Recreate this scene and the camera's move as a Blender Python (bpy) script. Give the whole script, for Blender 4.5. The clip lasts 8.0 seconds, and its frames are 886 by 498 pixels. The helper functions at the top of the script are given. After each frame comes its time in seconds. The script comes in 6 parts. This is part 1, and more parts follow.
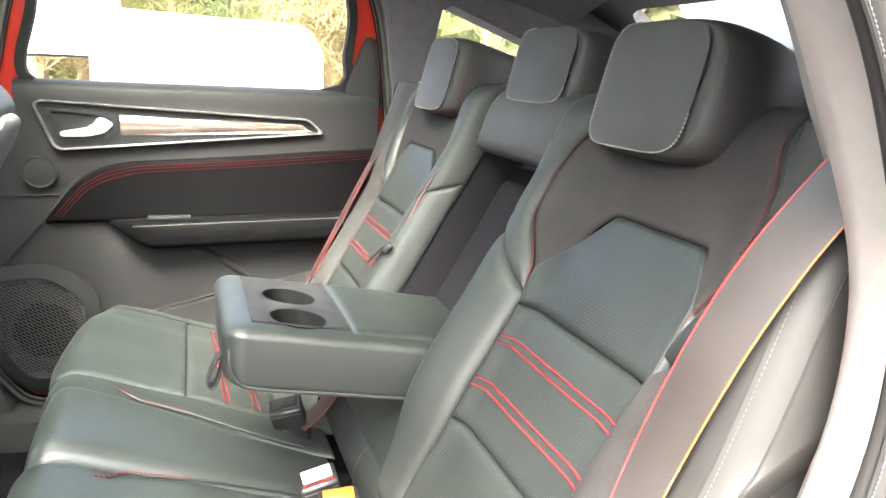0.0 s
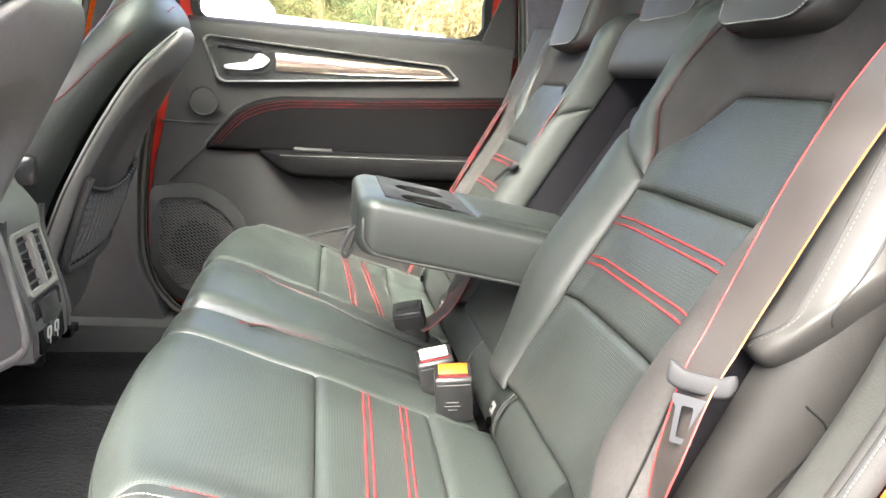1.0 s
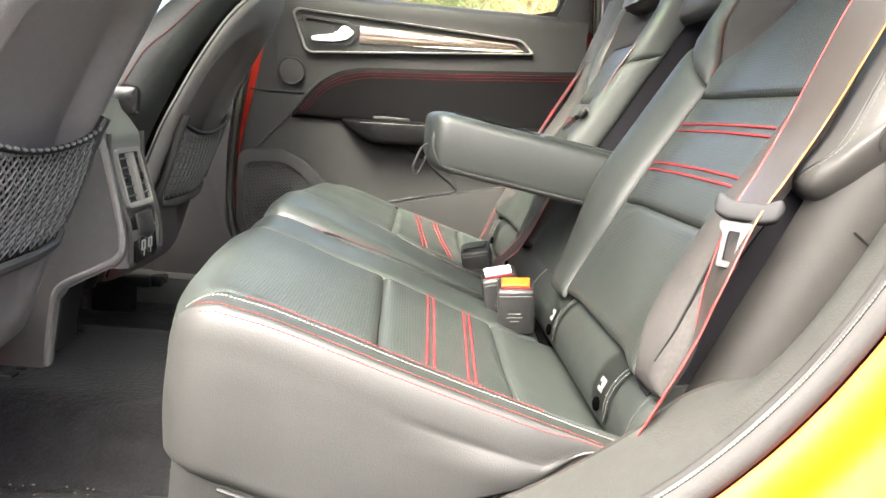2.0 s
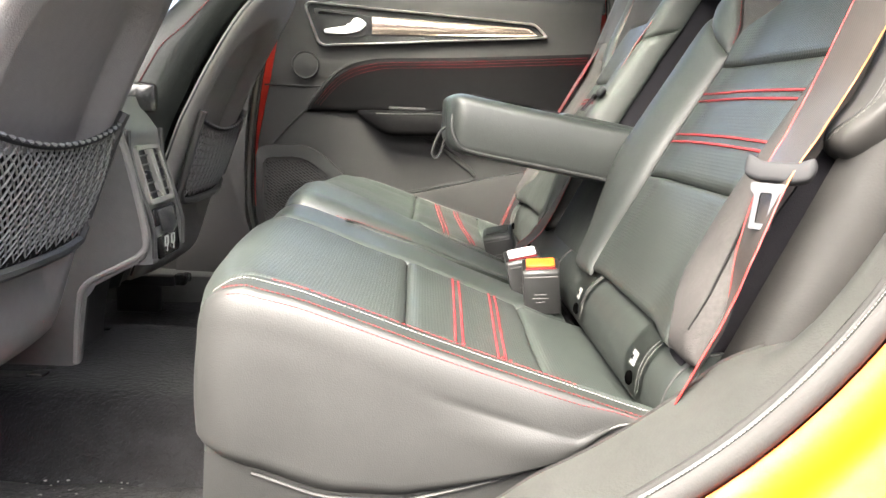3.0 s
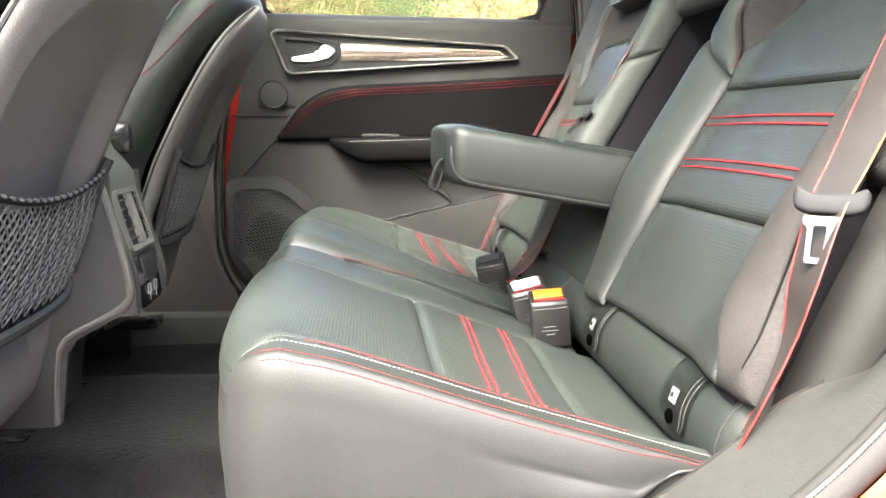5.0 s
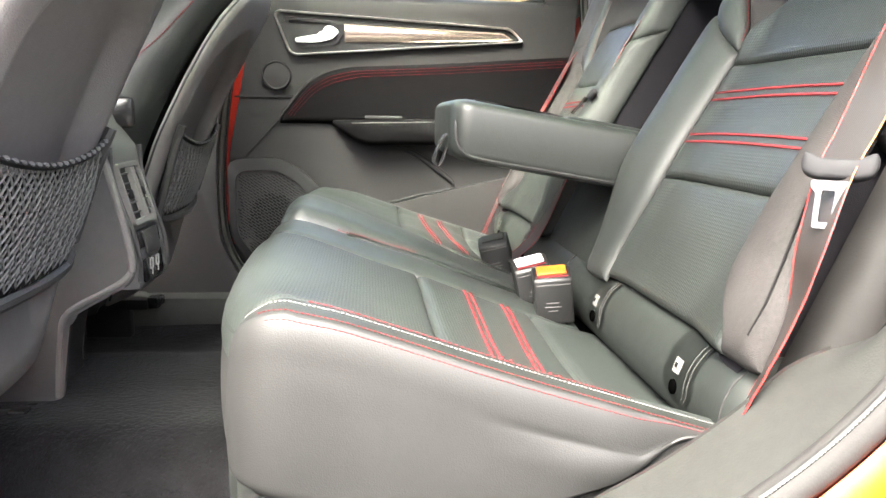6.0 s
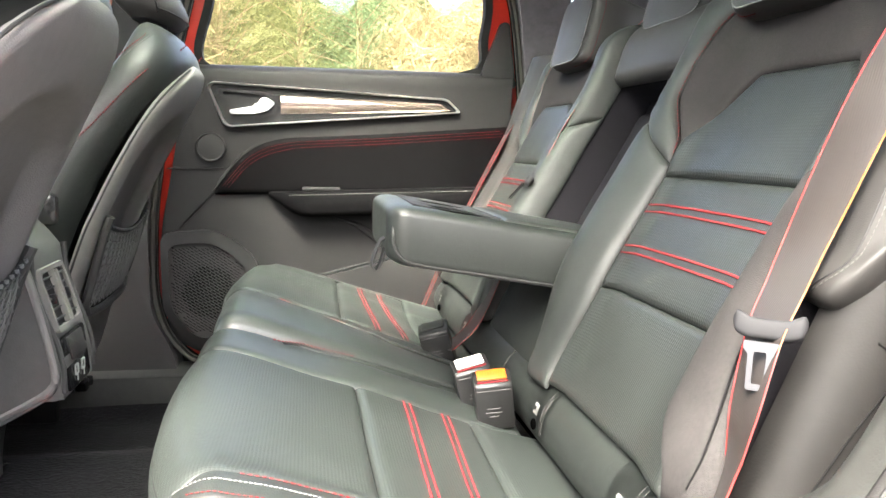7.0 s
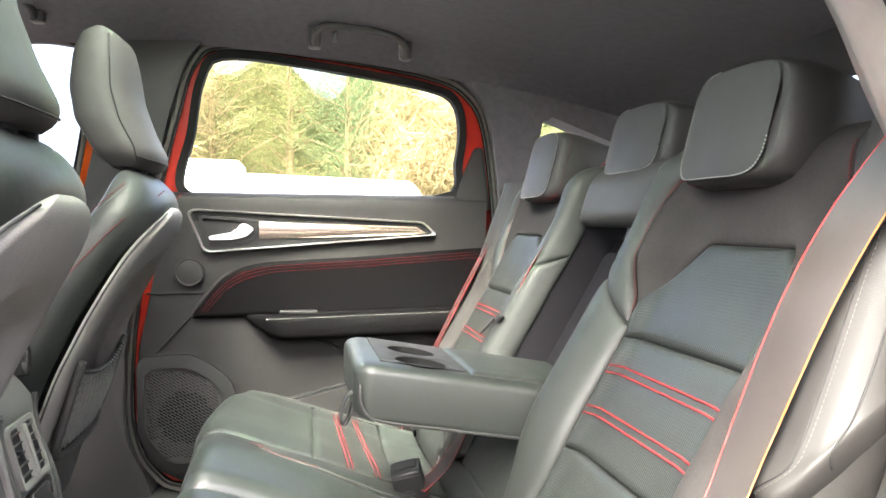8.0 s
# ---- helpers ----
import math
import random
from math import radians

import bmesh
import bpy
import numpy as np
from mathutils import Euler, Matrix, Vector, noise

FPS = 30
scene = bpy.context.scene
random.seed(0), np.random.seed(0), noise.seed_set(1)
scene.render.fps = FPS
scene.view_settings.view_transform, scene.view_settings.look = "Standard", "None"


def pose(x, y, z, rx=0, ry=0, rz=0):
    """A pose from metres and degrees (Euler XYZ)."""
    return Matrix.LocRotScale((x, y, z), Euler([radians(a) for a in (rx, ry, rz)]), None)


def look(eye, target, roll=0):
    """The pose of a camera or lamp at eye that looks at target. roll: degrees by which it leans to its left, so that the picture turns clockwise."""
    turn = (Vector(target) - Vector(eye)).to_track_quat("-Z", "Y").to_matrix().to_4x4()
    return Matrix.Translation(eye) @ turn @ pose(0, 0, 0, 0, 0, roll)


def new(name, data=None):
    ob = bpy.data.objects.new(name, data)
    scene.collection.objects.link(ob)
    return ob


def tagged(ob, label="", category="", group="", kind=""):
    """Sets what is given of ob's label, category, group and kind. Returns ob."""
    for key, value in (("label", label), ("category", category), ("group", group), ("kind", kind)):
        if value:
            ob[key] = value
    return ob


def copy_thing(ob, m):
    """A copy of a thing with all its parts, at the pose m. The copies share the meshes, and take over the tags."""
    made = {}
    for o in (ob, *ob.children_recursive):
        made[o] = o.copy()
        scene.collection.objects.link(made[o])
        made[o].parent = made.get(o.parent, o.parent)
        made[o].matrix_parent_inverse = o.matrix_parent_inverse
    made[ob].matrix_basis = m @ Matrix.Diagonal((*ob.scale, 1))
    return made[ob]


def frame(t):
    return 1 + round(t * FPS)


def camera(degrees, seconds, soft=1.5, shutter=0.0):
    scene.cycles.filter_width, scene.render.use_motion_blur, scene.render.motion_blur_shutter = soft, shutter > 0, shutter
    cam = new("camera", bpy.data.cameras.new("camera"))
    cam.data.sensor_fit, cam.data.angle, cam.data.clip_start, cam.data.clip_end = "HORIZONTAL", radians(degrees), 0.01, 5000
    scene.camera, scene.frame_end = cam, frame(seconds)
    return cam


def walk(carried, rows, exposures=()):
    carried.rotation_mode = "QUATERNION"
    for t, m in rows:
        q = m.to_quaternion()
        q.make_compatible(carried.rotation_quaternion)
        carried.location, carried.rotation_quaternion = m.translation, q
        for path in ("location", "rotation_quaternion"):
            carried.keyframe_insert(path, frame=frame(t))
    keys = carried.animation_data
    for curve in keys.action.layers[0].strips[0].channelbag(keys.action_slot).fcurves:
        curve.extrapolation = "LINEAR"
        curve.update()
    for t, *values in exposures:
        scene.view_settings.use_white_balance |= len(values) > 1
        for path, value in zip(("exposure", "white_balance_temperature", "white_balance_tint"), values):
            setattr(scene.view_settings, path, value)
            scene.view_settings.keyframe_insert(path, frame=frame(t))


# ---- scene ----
# ---------------------------------------------------------------- the camera and its walk
cam = camera(59.7, 8.0)
METRES, EYE, TILT, LEAN, TURN = 0.77, 1.24, -12.91, -2.67, -18.21
ROWS = [
    (0.0, 0.0, 0.0, 0.0, -0.0, 0.0, 0.0),
    (0.5, 0.0051, -0.0711, -0.1005, 4.91, -1.02, -4.01),
    (1.0, 0.0124, -0.072, -0.226, 9.08, 0.96, -4.02),
    (1.5, 0.0324, -0.0899, -0.3724, 12.44, 2.99, -4.78),
    (2.0, 0.062, -0.1118, -0.4509, 14.81, 3.28, -5.91),
    (3.5, 0.0332, -0.0972, -0.4728, 15.54, 2.75, -2.01),
    (4.0, -0.0116, -0.0835, -0.4342, 12.2, 3.77, -0.61),
    (5.5, -0.059, -0.0851, -0.4544, 12.94, 4.17, -1.04),
    (6.0, -0.0599, -0.0813, -0.4707, 12.73, 3.63, -1.36),
    (6.5, -0.0736, -0.0702, -0.4058, 9.55, 4.31, -1.0),
    (7.0, -0.0571, -0.0773, -0.3288, 8.49, 5.61, -0.21),
    (7.5, -0.03, -0.0847, -0.2549, 8.08, 7.6, 0.5),
    (8.0, -0.0086, -0.1232, -0.1932, 7.77, 11.28, 0.41),
]
EXPOSURES = [(t, e - 0.15, k - 200, 3) for t, e, k in ((0.0, 4.96, 6450), (1.0, 4.90, 6480), (1.5, 4.79, 6500), (2.0, 4.79, 6700), (4.0, 4.76, 6600), (5.5, 4.73, 6550), (6.0, 4.76, 6550), (7.0, 4.67, 6550), (8.0, 4.84, 6550))]
walk(cam, [(t, pose(0, 0, EYE, TILT, LEAN, TURN) @ pose(METRES * x, METRES * y, METRES * z, 90 + pitch, roll, yaw)) for t, x, y, z, yaw, pitch, roll in ROWS], EXPOSURES)

# ---------------------------------------------------------------- daylight: bright overcast sky with a soft sun
world = bpy.data.worlds.new("sky")
scene.world = world
world.use_nodes = True
wn = world.node_tree
sky = wn.nodes.new("ShaderNodeTexSky")
sky.sky_type = "NISHITA"
sky.sun_disc = False
sky.sun_elevation = radians(53)
sky.sun_rotation = radians(208)
sky.dust_density = 10.0
sky.air_density = 0.4
bgn = wn.nodes["Background"]
wn.links.new(sky.outputs[0], bgn.inputs[0])
bgn.inputs[1].default_value = 0.15
sun = new("sun", bpy.data.lights.new("sun", "SUN"))
sun.data.energy = 0.22
sun.data.angle = radians(35)
sun.data.color = (1.0, 0.98, 0.92)
sun.matrix_world = look((-1.6, -3.0, 4.6), (0.0, 0.0, 0.0))

# ---------------------------------------------------------------- materials


def material(name, base, rough=0.5, metal=0.0, spec=0.5, vary=0.12, scale=30.0, bump=0.0, bump_scale=600.0, coat=0.0, stain=0.0, stretch=(1, 1, 1), sheen=0.0):
    """A surface with two scales of colour variation, fine relief and uneven gloss."""
    m = bpy.data.materials.new(name)
    m.use_nodes = True
    nt = m.node_tree
    b = nt.nodes["Principled BSDF"]
    co = nt.nodes.new("ShaderNodeTexCoord")
    mp = nt.nodes.new("ShaderNodeMapping")
    mp.inputs["Scale"].default_value = stretch
    nt.links.new(co.outputs["Object"], mp.inputs[0])
    big = nt.nodes.new("ShaderNodeTexNoise")
    big.inputs["Scale"].default_value = scale
    big.inputs["Detail"].default_value = 5
    nt.links.new(mp.outputs[0], big.inputs["Vector"])
    fine = nt.nodes.new("ShaderNodeTexNoise")
    fine.inputs["Scale"].default_value = scale * 14
    fine.inputs["Detail"].default_value = 2
    nt.links.new(mp.outputs[0], fine.inputs["Vector"])
    mix = nt.nodes.new("ShaderNodeMath")
    mix.operation = "MULTIPLY_ADD"
    nt.links.new(fine.outputs[0], mix.inputs[0])
    mix.inputs[1].default_value = 0.5
    nt.links.new(big.outputs[0], mix.inputs[2])
    ramp = nt.nodes.new("ShaderNodeMapRange")
    ramp.inputs[1].default_value, ramp.inputs[2].default_value = 0.45, 1.05
    ramp.inputs[3].default_value, ramp.inputs[4].default_value = 1 - vary, 1 + vary
    nt.links.new(mix.outputs[0], ramp.inputs[0])
    col = nt.nodes.new("ShaderNodeMix")
    col.data_type, col.blend_type = "RGBA", "MULTIPLY"
    col.inputs[0].default_value = 1.0
    col.inputs[6].default_value = (*base, 1)
    nt.links.new(ramp.outputs[0], col.inputs[7])
    nt.links.new(col.outputs[2], b.inputs["Base Color"])
    rr = nt.nodes.new("ShaderNodeMapRange")
    rr.inputs[1].default_value, rr.inputs[2].default_value = 0.3, 0.8
    rr.inputs[3].default_value, rr.inputs[4].default_value = rough * 0.88, min(1.0, rough * 1.12 + stain)
    nt.links.new(big.outputs[0], rr.inputs[0])
    nt.links.new(rr.outputs[0], b.inputs["Roughness"])
    b.inputs["Metallic"].default_value = metal
    b.inputs["Specular IOR Level"].default_value = spec
    b.inputs["Coat Weight"].default_value = coat
    b.inputs["Sheen Weight"].default_value = sheen
    if bump:
        grain = nt.nodes.new("ShaderNodeTexVoronoi")
        grain.inputs["Scale"].default_value = bump_scale
        nt.links.new(mp.outputs[0], grain.inputs["Vector"])
        bm_ = nt.nodes.new("ShaderNodeBump")
        bm_.inputs["Strength"].default_value = bump
        bm_.inputs["Distance"].default_value = 0.0006
        nt.links.new(grain.outputs["Distance"], bm_.inputs["Height"])
        nt.links.new(bm_.outputs[0], b.inputs["Normal"])
    return m


def ribbed(m, direction, scale, strength=0.5, profile="SIN", distance=0.0008):
    """Adds fine parallel ribs to a material's relief."""
    nt = m.node_tree
    b = nt.nodes["Principled BSDF"]
    co = nt.nodes.new("ShaderNodeTexCoord")
    w = nt.nodes.new("ShaderNodeTexWave")
    w.bands_direction, w.wave_profile = direction, profile
    w.inputs["Scale"].default_value = scale
    nt.links.new(co.outputs["Object"], w.inputs["Vector"])
    bp = nt.nodes.new("ShaderNodeBump")
    bp.inputs["Strength"].default_value, bp.inputs["Distance"].default_value = strength, distance
    nt.links.new(w.outputs["Fac"], bp.inputs["Height"])
    if b.inputs["Normal"].links:
        nt.links.new(b.inputs["Normal"].links[0].from_socket, bp.inputs["Normal"])
    nt.links.new(bp.outputs[0], b.inputs["Normal"])
    return m


def creased(m, scale, strength, distance):
    """Adds soft uneven relief: creases, tufts."""
    nt = m.node_tree
    b = nt.nodes["Principled BSDF"]
    co = nt.nodes.new("ShaderNodeTexCoord")
    n = nt.nodes.new("ShaderNodeTexNoise")
    n.inputs["Scale"].default_value, n.inputs["Detail"].default_value = scale, 4
    n.inputs["Distortion"].default_value = 0.6
    nt.links.new(co.outputs["Object"], n.inputs["Vector"])
    bp = nt.nodes.new("ShaderNodeBump")
    bp.inputs["Strength"].default_value, bp.inputs["Distance"].default_value = strength, distance
    nt.links.new(n.outputs[0], bp.inputs["Height"])
    if b.inputs["Normal"].links:
        nt.links.new(b.inputs["Normal"].links[0].from_socket, bp.inputs["Normal"])
    nt.links.new(bp.outputs[0], b.inputs["Normal"])
    return m


SIDE_LEATHER = material("warm black side leather", (0.0175, 0.0165, 0.0155), 0.60, spec=0.35, bump=0.16, bump_scale=800, scale=9, vary=0.15)
BOLSTER = material("matt black bolster leather", (0.0128, 0.0143, 0.0131), 0.53, spec=0.34, bump=0.16, bump_scale=800, scale=9, vary=0.15)
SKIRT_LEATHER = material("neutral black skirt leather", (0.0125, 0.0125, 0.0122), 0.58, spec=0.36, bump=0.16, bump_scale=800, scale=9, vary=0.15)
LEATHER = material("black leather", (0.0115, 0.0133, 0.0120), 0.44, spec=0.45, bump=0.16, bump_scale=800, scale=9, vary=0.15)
WOVEN = dict(rough=0.43, spec=0.42, bump=0.15, bump_scale=800, scale=9)
RIBBED = ribbed(ribbed(material("woven-textured black leather", (0.0132, 0.0150, 0.0136), **WOVEN), "Y", 88, 0.32, distance=0.0006), "Z", 88, 0.14, distance=0.0006)
# the seat leather again, with the sky light on the cushion tops put into colour
CUSHION_LIT = material("smooth black leather lightened for top light", (0.0172, 0.0202, 0.0184), 0.40, spec=0.5, bump=0.16, bump_scale=800, scale=9, vary=0.15)
# woven leather likewise lightened: light from above is part of its tone
RIBBED_LIT = ribbed(ribbed(material("woven-textured black leather lightened for top light", (0.0178, 0.0208, 0.0190), **WOVEN), "Y", 95, 0.18, distance=0.0007), "X", 95, 0.15, distance=0.0007)
HEAD_LEATHER = material("charcoal headrest leather", (0.0205, 0.0196, 0.0188), 0.60, spec=0.35, bump=0.2, bump_scale=700, scale=9)
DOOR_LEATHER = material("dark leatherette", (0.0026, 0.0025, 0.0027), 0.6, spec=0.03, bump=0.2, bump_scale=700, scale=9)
SUEDE = material("dark suede", (0.0240, 0.0223, 0.0218), 0.92, spec=0.12, vary=0.35, scale=18, bump=0.5, bump_scale=900)
PLASTIC = material("charcoal grained plastic", (0.032, 0.031, 0.0305), 0.5, spec=0.4, bump=0.4, bump_scale=500, scale=7)
PALE_PLASTIC = material("grey grained plastic", (0.040, 0.039, 0.038), 0.5, spec=0.45, bump=0.35, bump_scale=500, scale=7)
DOOR_PLASTIC = material("black grained door plastic", (0.0135, 0.0131, 0.0130), 0.55, spec=0.22, bump=0.4, bump_scale=500, scale=7)
SHELL = material("warm grey moulded plastic", (0.155, 0.146, 0.140), 0.65, spec=0.2, bump=0.35, bump_scale=500, scale=6)
LIGHT_PLASTIC = material("light grey grained plastic", (0.075, 0.073, 0.070), 0.5, spec=0.4, bump=0.3, bump_scale=500, scale=7)
LEDGE = material("matt grey sill plastic", (0.040, 0.0405, 0.038), 0.7, spec=0.2, bump=0.2, bump_scale=420, scale=6, vary=0.18)
PILLAR_PLASTIC = material("pale warm grey plastic", (0.27, 0.255, 0.245), 0.6, spec=0.3, bump=0.15, bump_scale=420, scale=6, vary=0.1)
GLOSS = material("black gloss plastic", (0.012, 0.012, 0.012), 0.22, spec=0.5, scale=12)
DARK = material("matt black plastic", (0.010, 0.010, 0.010), 0.65, spec=0.3, scale=20)
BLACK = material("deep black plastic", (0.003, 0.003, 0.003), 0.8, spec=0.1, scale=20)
# black that stands for the shade inside the anchor slots
SLOT_SHADE = material("unlit hollow", (0.0004, 0.0004, 0.0004), 1.0, spec=0.0, vary=0.1)
VELOUR = material("black velour", (0.0060, 0.0056, 0.0070), 0.95, spec=0.1, vary=0.3, scale=20, bump=0.4, bump_scale=800)
HEADLINER = material("dark knit headliner", (0.082, 0.078, 0.087), 0.95, spec=0.1, vary=0.2, scale=60, bump=0.4, bump_scale=700, sheen=0.1)
CARPET = material("black carpet", (0.0062, 0.0061, 0.0068), 1.0, spec=0.06, vary=0.6, scale=24, bump=1.0, bump_scale=260, sheen=0.04)
PAINT = material("orange metallic paint", (0.62, 0.085, 0.002), 0.34, spec=0.22, coat=0.04, vary=0.04, scale=5)
# the body paint again, with the shade on the inner frame put into its colour
SHADED_PAINT = material("orange body paint in a shaded tone", (0.27, 0.012, 0.006), 0.35, spec=0.35, vary=0.05, scale=5)
SEAL = material("grey flocked rubber", (0.075, 0.073, 0.066), 0.8, spec=0.2, scale=30, bump=0.2)
RUBBER = material("black rubber seal", (0.010, 0.0105, 0.010), 0.85, spec=0.15, scale=30, bump=0.2)
CHROME = material("satin chrome", (0.72, 0.71, 0.70), 0.38, metal=1.0, vary=0.03, scale=20)
STEEL = material("steel", (0.034, 0.034, 0.036), 0.42, metal=1.0, vary=0.06, scale=40)
INLAY = material("brushed glossy inlay", (0.40, 0.32, 0.27), 0.13, metal=0.9, vary=0.25, scale=6, stretch=(0.5, 30, 30))
RED = material("red thread", (0.090, 0.007, 0.009), 0.8, spec=0.15, vary=0.15, scale=300)
WHITE = material("white thread", (0.085, 0.083, 0.081), 0.6, vary=0.15, scale=300)
GREY_THREAD = material("grey thread", (0.055, 0.055, 0.052), 0.6, vary=0.15, scale=300)
PALE_THREAD = material("pale headrest thread", (0.16, 0.157, 0.15), 0.6, vary=0.15, scale=300)
STITCH_DIM = material("dim grey thread", (0.045, 0.043, 0.040), 0.7, vary=0.15, scale=300)
WEBBING = ribbed(material("grey belt webbing", (0.0180, 0.0150, 0.0135), 0.36, vary=0.1, scale=20, spec=0.7), "Y", 150, 0.12, distance=0.0005)
WEB_RED = material("red belt edge", (0.30, 0.006, 0.006), 0.7, vary=0.1, scale=200)
WEB_GOLD = material("golden orange belt edge", (0.36, 0.085, 0.006), 0.7, vary=0.1, scale=200)
ORANGE = material("orange button plastic", (0.30, 0.060, 0.006), 0.35, vary=0.05)
BUCKLE_BLACK = material("smooth black buckle plastic", (0.005, 0.005, 0.005), 0.4, spec=0.35, vary=0.05)
# colour of the white sky glare on a red buckle button
BUCKLE_GLARE = material("pale grey glare-toned plastic", (0.36, 0.34, 0.335), 0.3, vary=0.08)
GRIP = material("dark grey smooth plastic", (0.013, 0.013, 0.014), 0.7, spec=0.16)
PRINT = material("white print", (0.26, 0.26, 0.25), 0.5, vary=0.05)
NET = material("grey elastic net", (0.12, 0.117, 0.114), 0.5, spec=0.4, vary=0.2, scale=200)
WALLPAINT = material("white vehicle paint", (0.72, 0.71, 0.70), 0.8, vary=0.05, scale=3)
GRAVEL = material("grey asphalt", (0.055, 0.053, 0.050), 0.95, vary=0.3, scale=2, bump=0.6, bump_scale=60)
BARK = material("bark", (0.16, 0.11, 0.06), 0.9, vary=0.4, scale=12)


creased(LEATHER, 38, 0.10, 0.004)
creased(SUEDE, 26, 0.15, 0.004)
creased(CARPET, 150, 0.7, 0.006)


def leaf_material(name, a, b_):
    """Foliage whose colour shifts from clump to clump."""
    m = bpy.data.materials.new(name)
    m.use_nodes = True
    nt = m.node_tree
    b = nt.nodes["Principled BSDF"]
    g = nt.nodes.new("ShaderNodeNewGeometry")
    r = nt.nodes.new("ShaderNodeValToRGB")
    r.color_ramp.elements[0].color, r.color_ramp.elements[1].color = (*a, 1), (*b_, 1)
    nt.links.new(g.outputs["Random Per Island"], r.inputs[0])
    nt.links.new(r.outputs[0], b.inputs["Base Color"])
    b.inputs["Roughness"].default_value = 0.95
    b.inputs["Specular IOR Level"].default_value = 0.1
    return m


HEDGE = material("hedge leaves", (0.06, 0.062, 0.018), 0.8, vary=0.6, scale=1.2, bump=1.0, bump_scale=9)
LEAF = leaf_material("green leaves", (0.055, 0.080, 0.038), (0.105, 0.135, 0.060))
TWIG = leaf_material("golden twigs", (0.085, 0.068, 0.030), (0.19, 0.155, 0.080))
OLIVE = leaf_material("olive leaves", (0.075, 0.085, 0.032), (0.145, 0.142, 0.056))

glass = bpy.data.materials.new("window glass")
glass.use_nodes = True
gb = glass.node_tree.nodes["Principled BSDF"]
gb.inputs["Transmission Weight"].default_value = 1.0
gb.inputs["Roughness"].default_value = 0.0
gb.inputs["IOR"].default_value = 1.05
gb.inputs["Base Color"].default_value = (0.97, 0.98, 0.97, 1)

# glass of the added roof opening; its tint greens the light on the seats
tinted = glass.copy()
tinted.name = "green tint of the added roof glass"
tinted.node_tree.nodes["Principled BSDF"].inputs["Base Color"].default_value = (0.88, 0.98, 0.86, 1)

# ---------------------------------------------------------------- mesh helpers
YC = 1.065  # the car's middle line


def mirror(p):
    return Vector((p[0], 2 * YC - p[1], p[2]))


def same(p):
    return Vector(p)


def link(name, bm, mat, parent=None, label="", smooth=True, kind=""):
    bmesh.ops.recalc_face_normals(bm, faces=bm.faces)
    me = bpy.data.meshes.new(name)
    bm.to_mesh(me)
    bm.free()
    me.materials.append(mat)
    if smooth:
        me.polygons.foreach_set("use_smooth", [True] * len(me.polygons))
        me.set_sharp_from_angle(angle=radians(42))
    ob = new(name, me)
    if parent is not None:
        ob.parent = parent
        if parent.type == "EMPTY":
            ob.location = -parent.location
    if label:
        ob["label"] = label
    if kind:
        ob["kind"] = kind
    return ob


part = link


def thing(name, at, label, category, group="", kind=""):
    ob = new(name)
    ob.location = at
    ob.empty_display_size = 0.05
    return tagged(ob, label, category, group, kind)


def sheet(bm, rows, close_u=False, close_v=False):
    """Faces between rows of points."""
    vs = [[bm.verts.new(p) for p in r] for r in rows]
    n, k = len(vs), len(vs[0])
    for i in range(n if close_v else n - 1):
        for j in range(k if close_u else k - 1):
            q = [vs[i][j], vs[i][(j + 1) % k], vs[(i + 1) % n][(j + 1) % k], vs[(i + 1) % n][j]]
            bm.faces.new(q)
    return vs


def loft(rows, caps=True):
    """A solid skin over closed rings."""
    bm = bmesh.new()
    vs = sheet(bm, rows, close_u=True)
    if caps:
        bm.faces.new(vs[0])
        bm.faces.new(vs[-1][::-1])
    return bm


def smooth_curve(pts, n=8, closed=False):
    """Catmull-Rom through a few points."""
    P = [Vector(p) for p in pts]
    m = len(P)
    out = []
    for i in range(m if closed else m - 1):
        a, b, c, d = (P[(i - 1) % m] if closed or i > 0 else P[0], P[i], P[(i + 1) % m], P[(i + 2) % m] if closed or i + 2 < m else P[-1])
        for k in range(n):
            t = k / n
            out.append(0.5 * ((2 * b) + (c - a) * t + (2 * a - 5 * b + 4 * c - d) * t * t + (3 * b - a - 3 * c + d) * t ** 3))
    if not closed:
        out.append(P[-1])
    return out


def tube_into(bm, pts, r, sides=6, closed=False, flat=None):
    """A round (or flattened) cord along points."""
    P = [Vector(p) for p in pts]
    rows = []
    n = len(P)
    up = Vector((0.31, 0.17, 0.93))
    for i, p in enumerate(P):
        d = (P[(i + 1) % n] - P[i - 1]) if closed else (P[min(i + 1, n - 1)] - P[max(i - 1, 0)])
        d = d.normalized() if d.length > 1e-9 else Vector((1, 0, 0))
        a = d.cross(up)
        if a.length < 1e-3:
            a = d.cross(Vector((1, 0, 0)))
        a.normalize()
        b = a.cross(d)
        rr = r(i / max(1, n - 1)) if callable(r) else r
        rows.append([p + a * rr * math.cos(2 * math.pi * k / sides) + b * rr * math.sin(2 * math.pi * k / sides) for k in range(sides)])
    vs = sheet(bm, rows, close_u=True, close_v=closed)
    if not closed:
        bm.faces.new(vs[0])
        bm.faces.new(vs[-1][::-1])


def tube(pts, r, sides=6, closed=False):
    bm = bmesh.new()
    tube_into(bm, pts, r, sides, closed)
    return bm


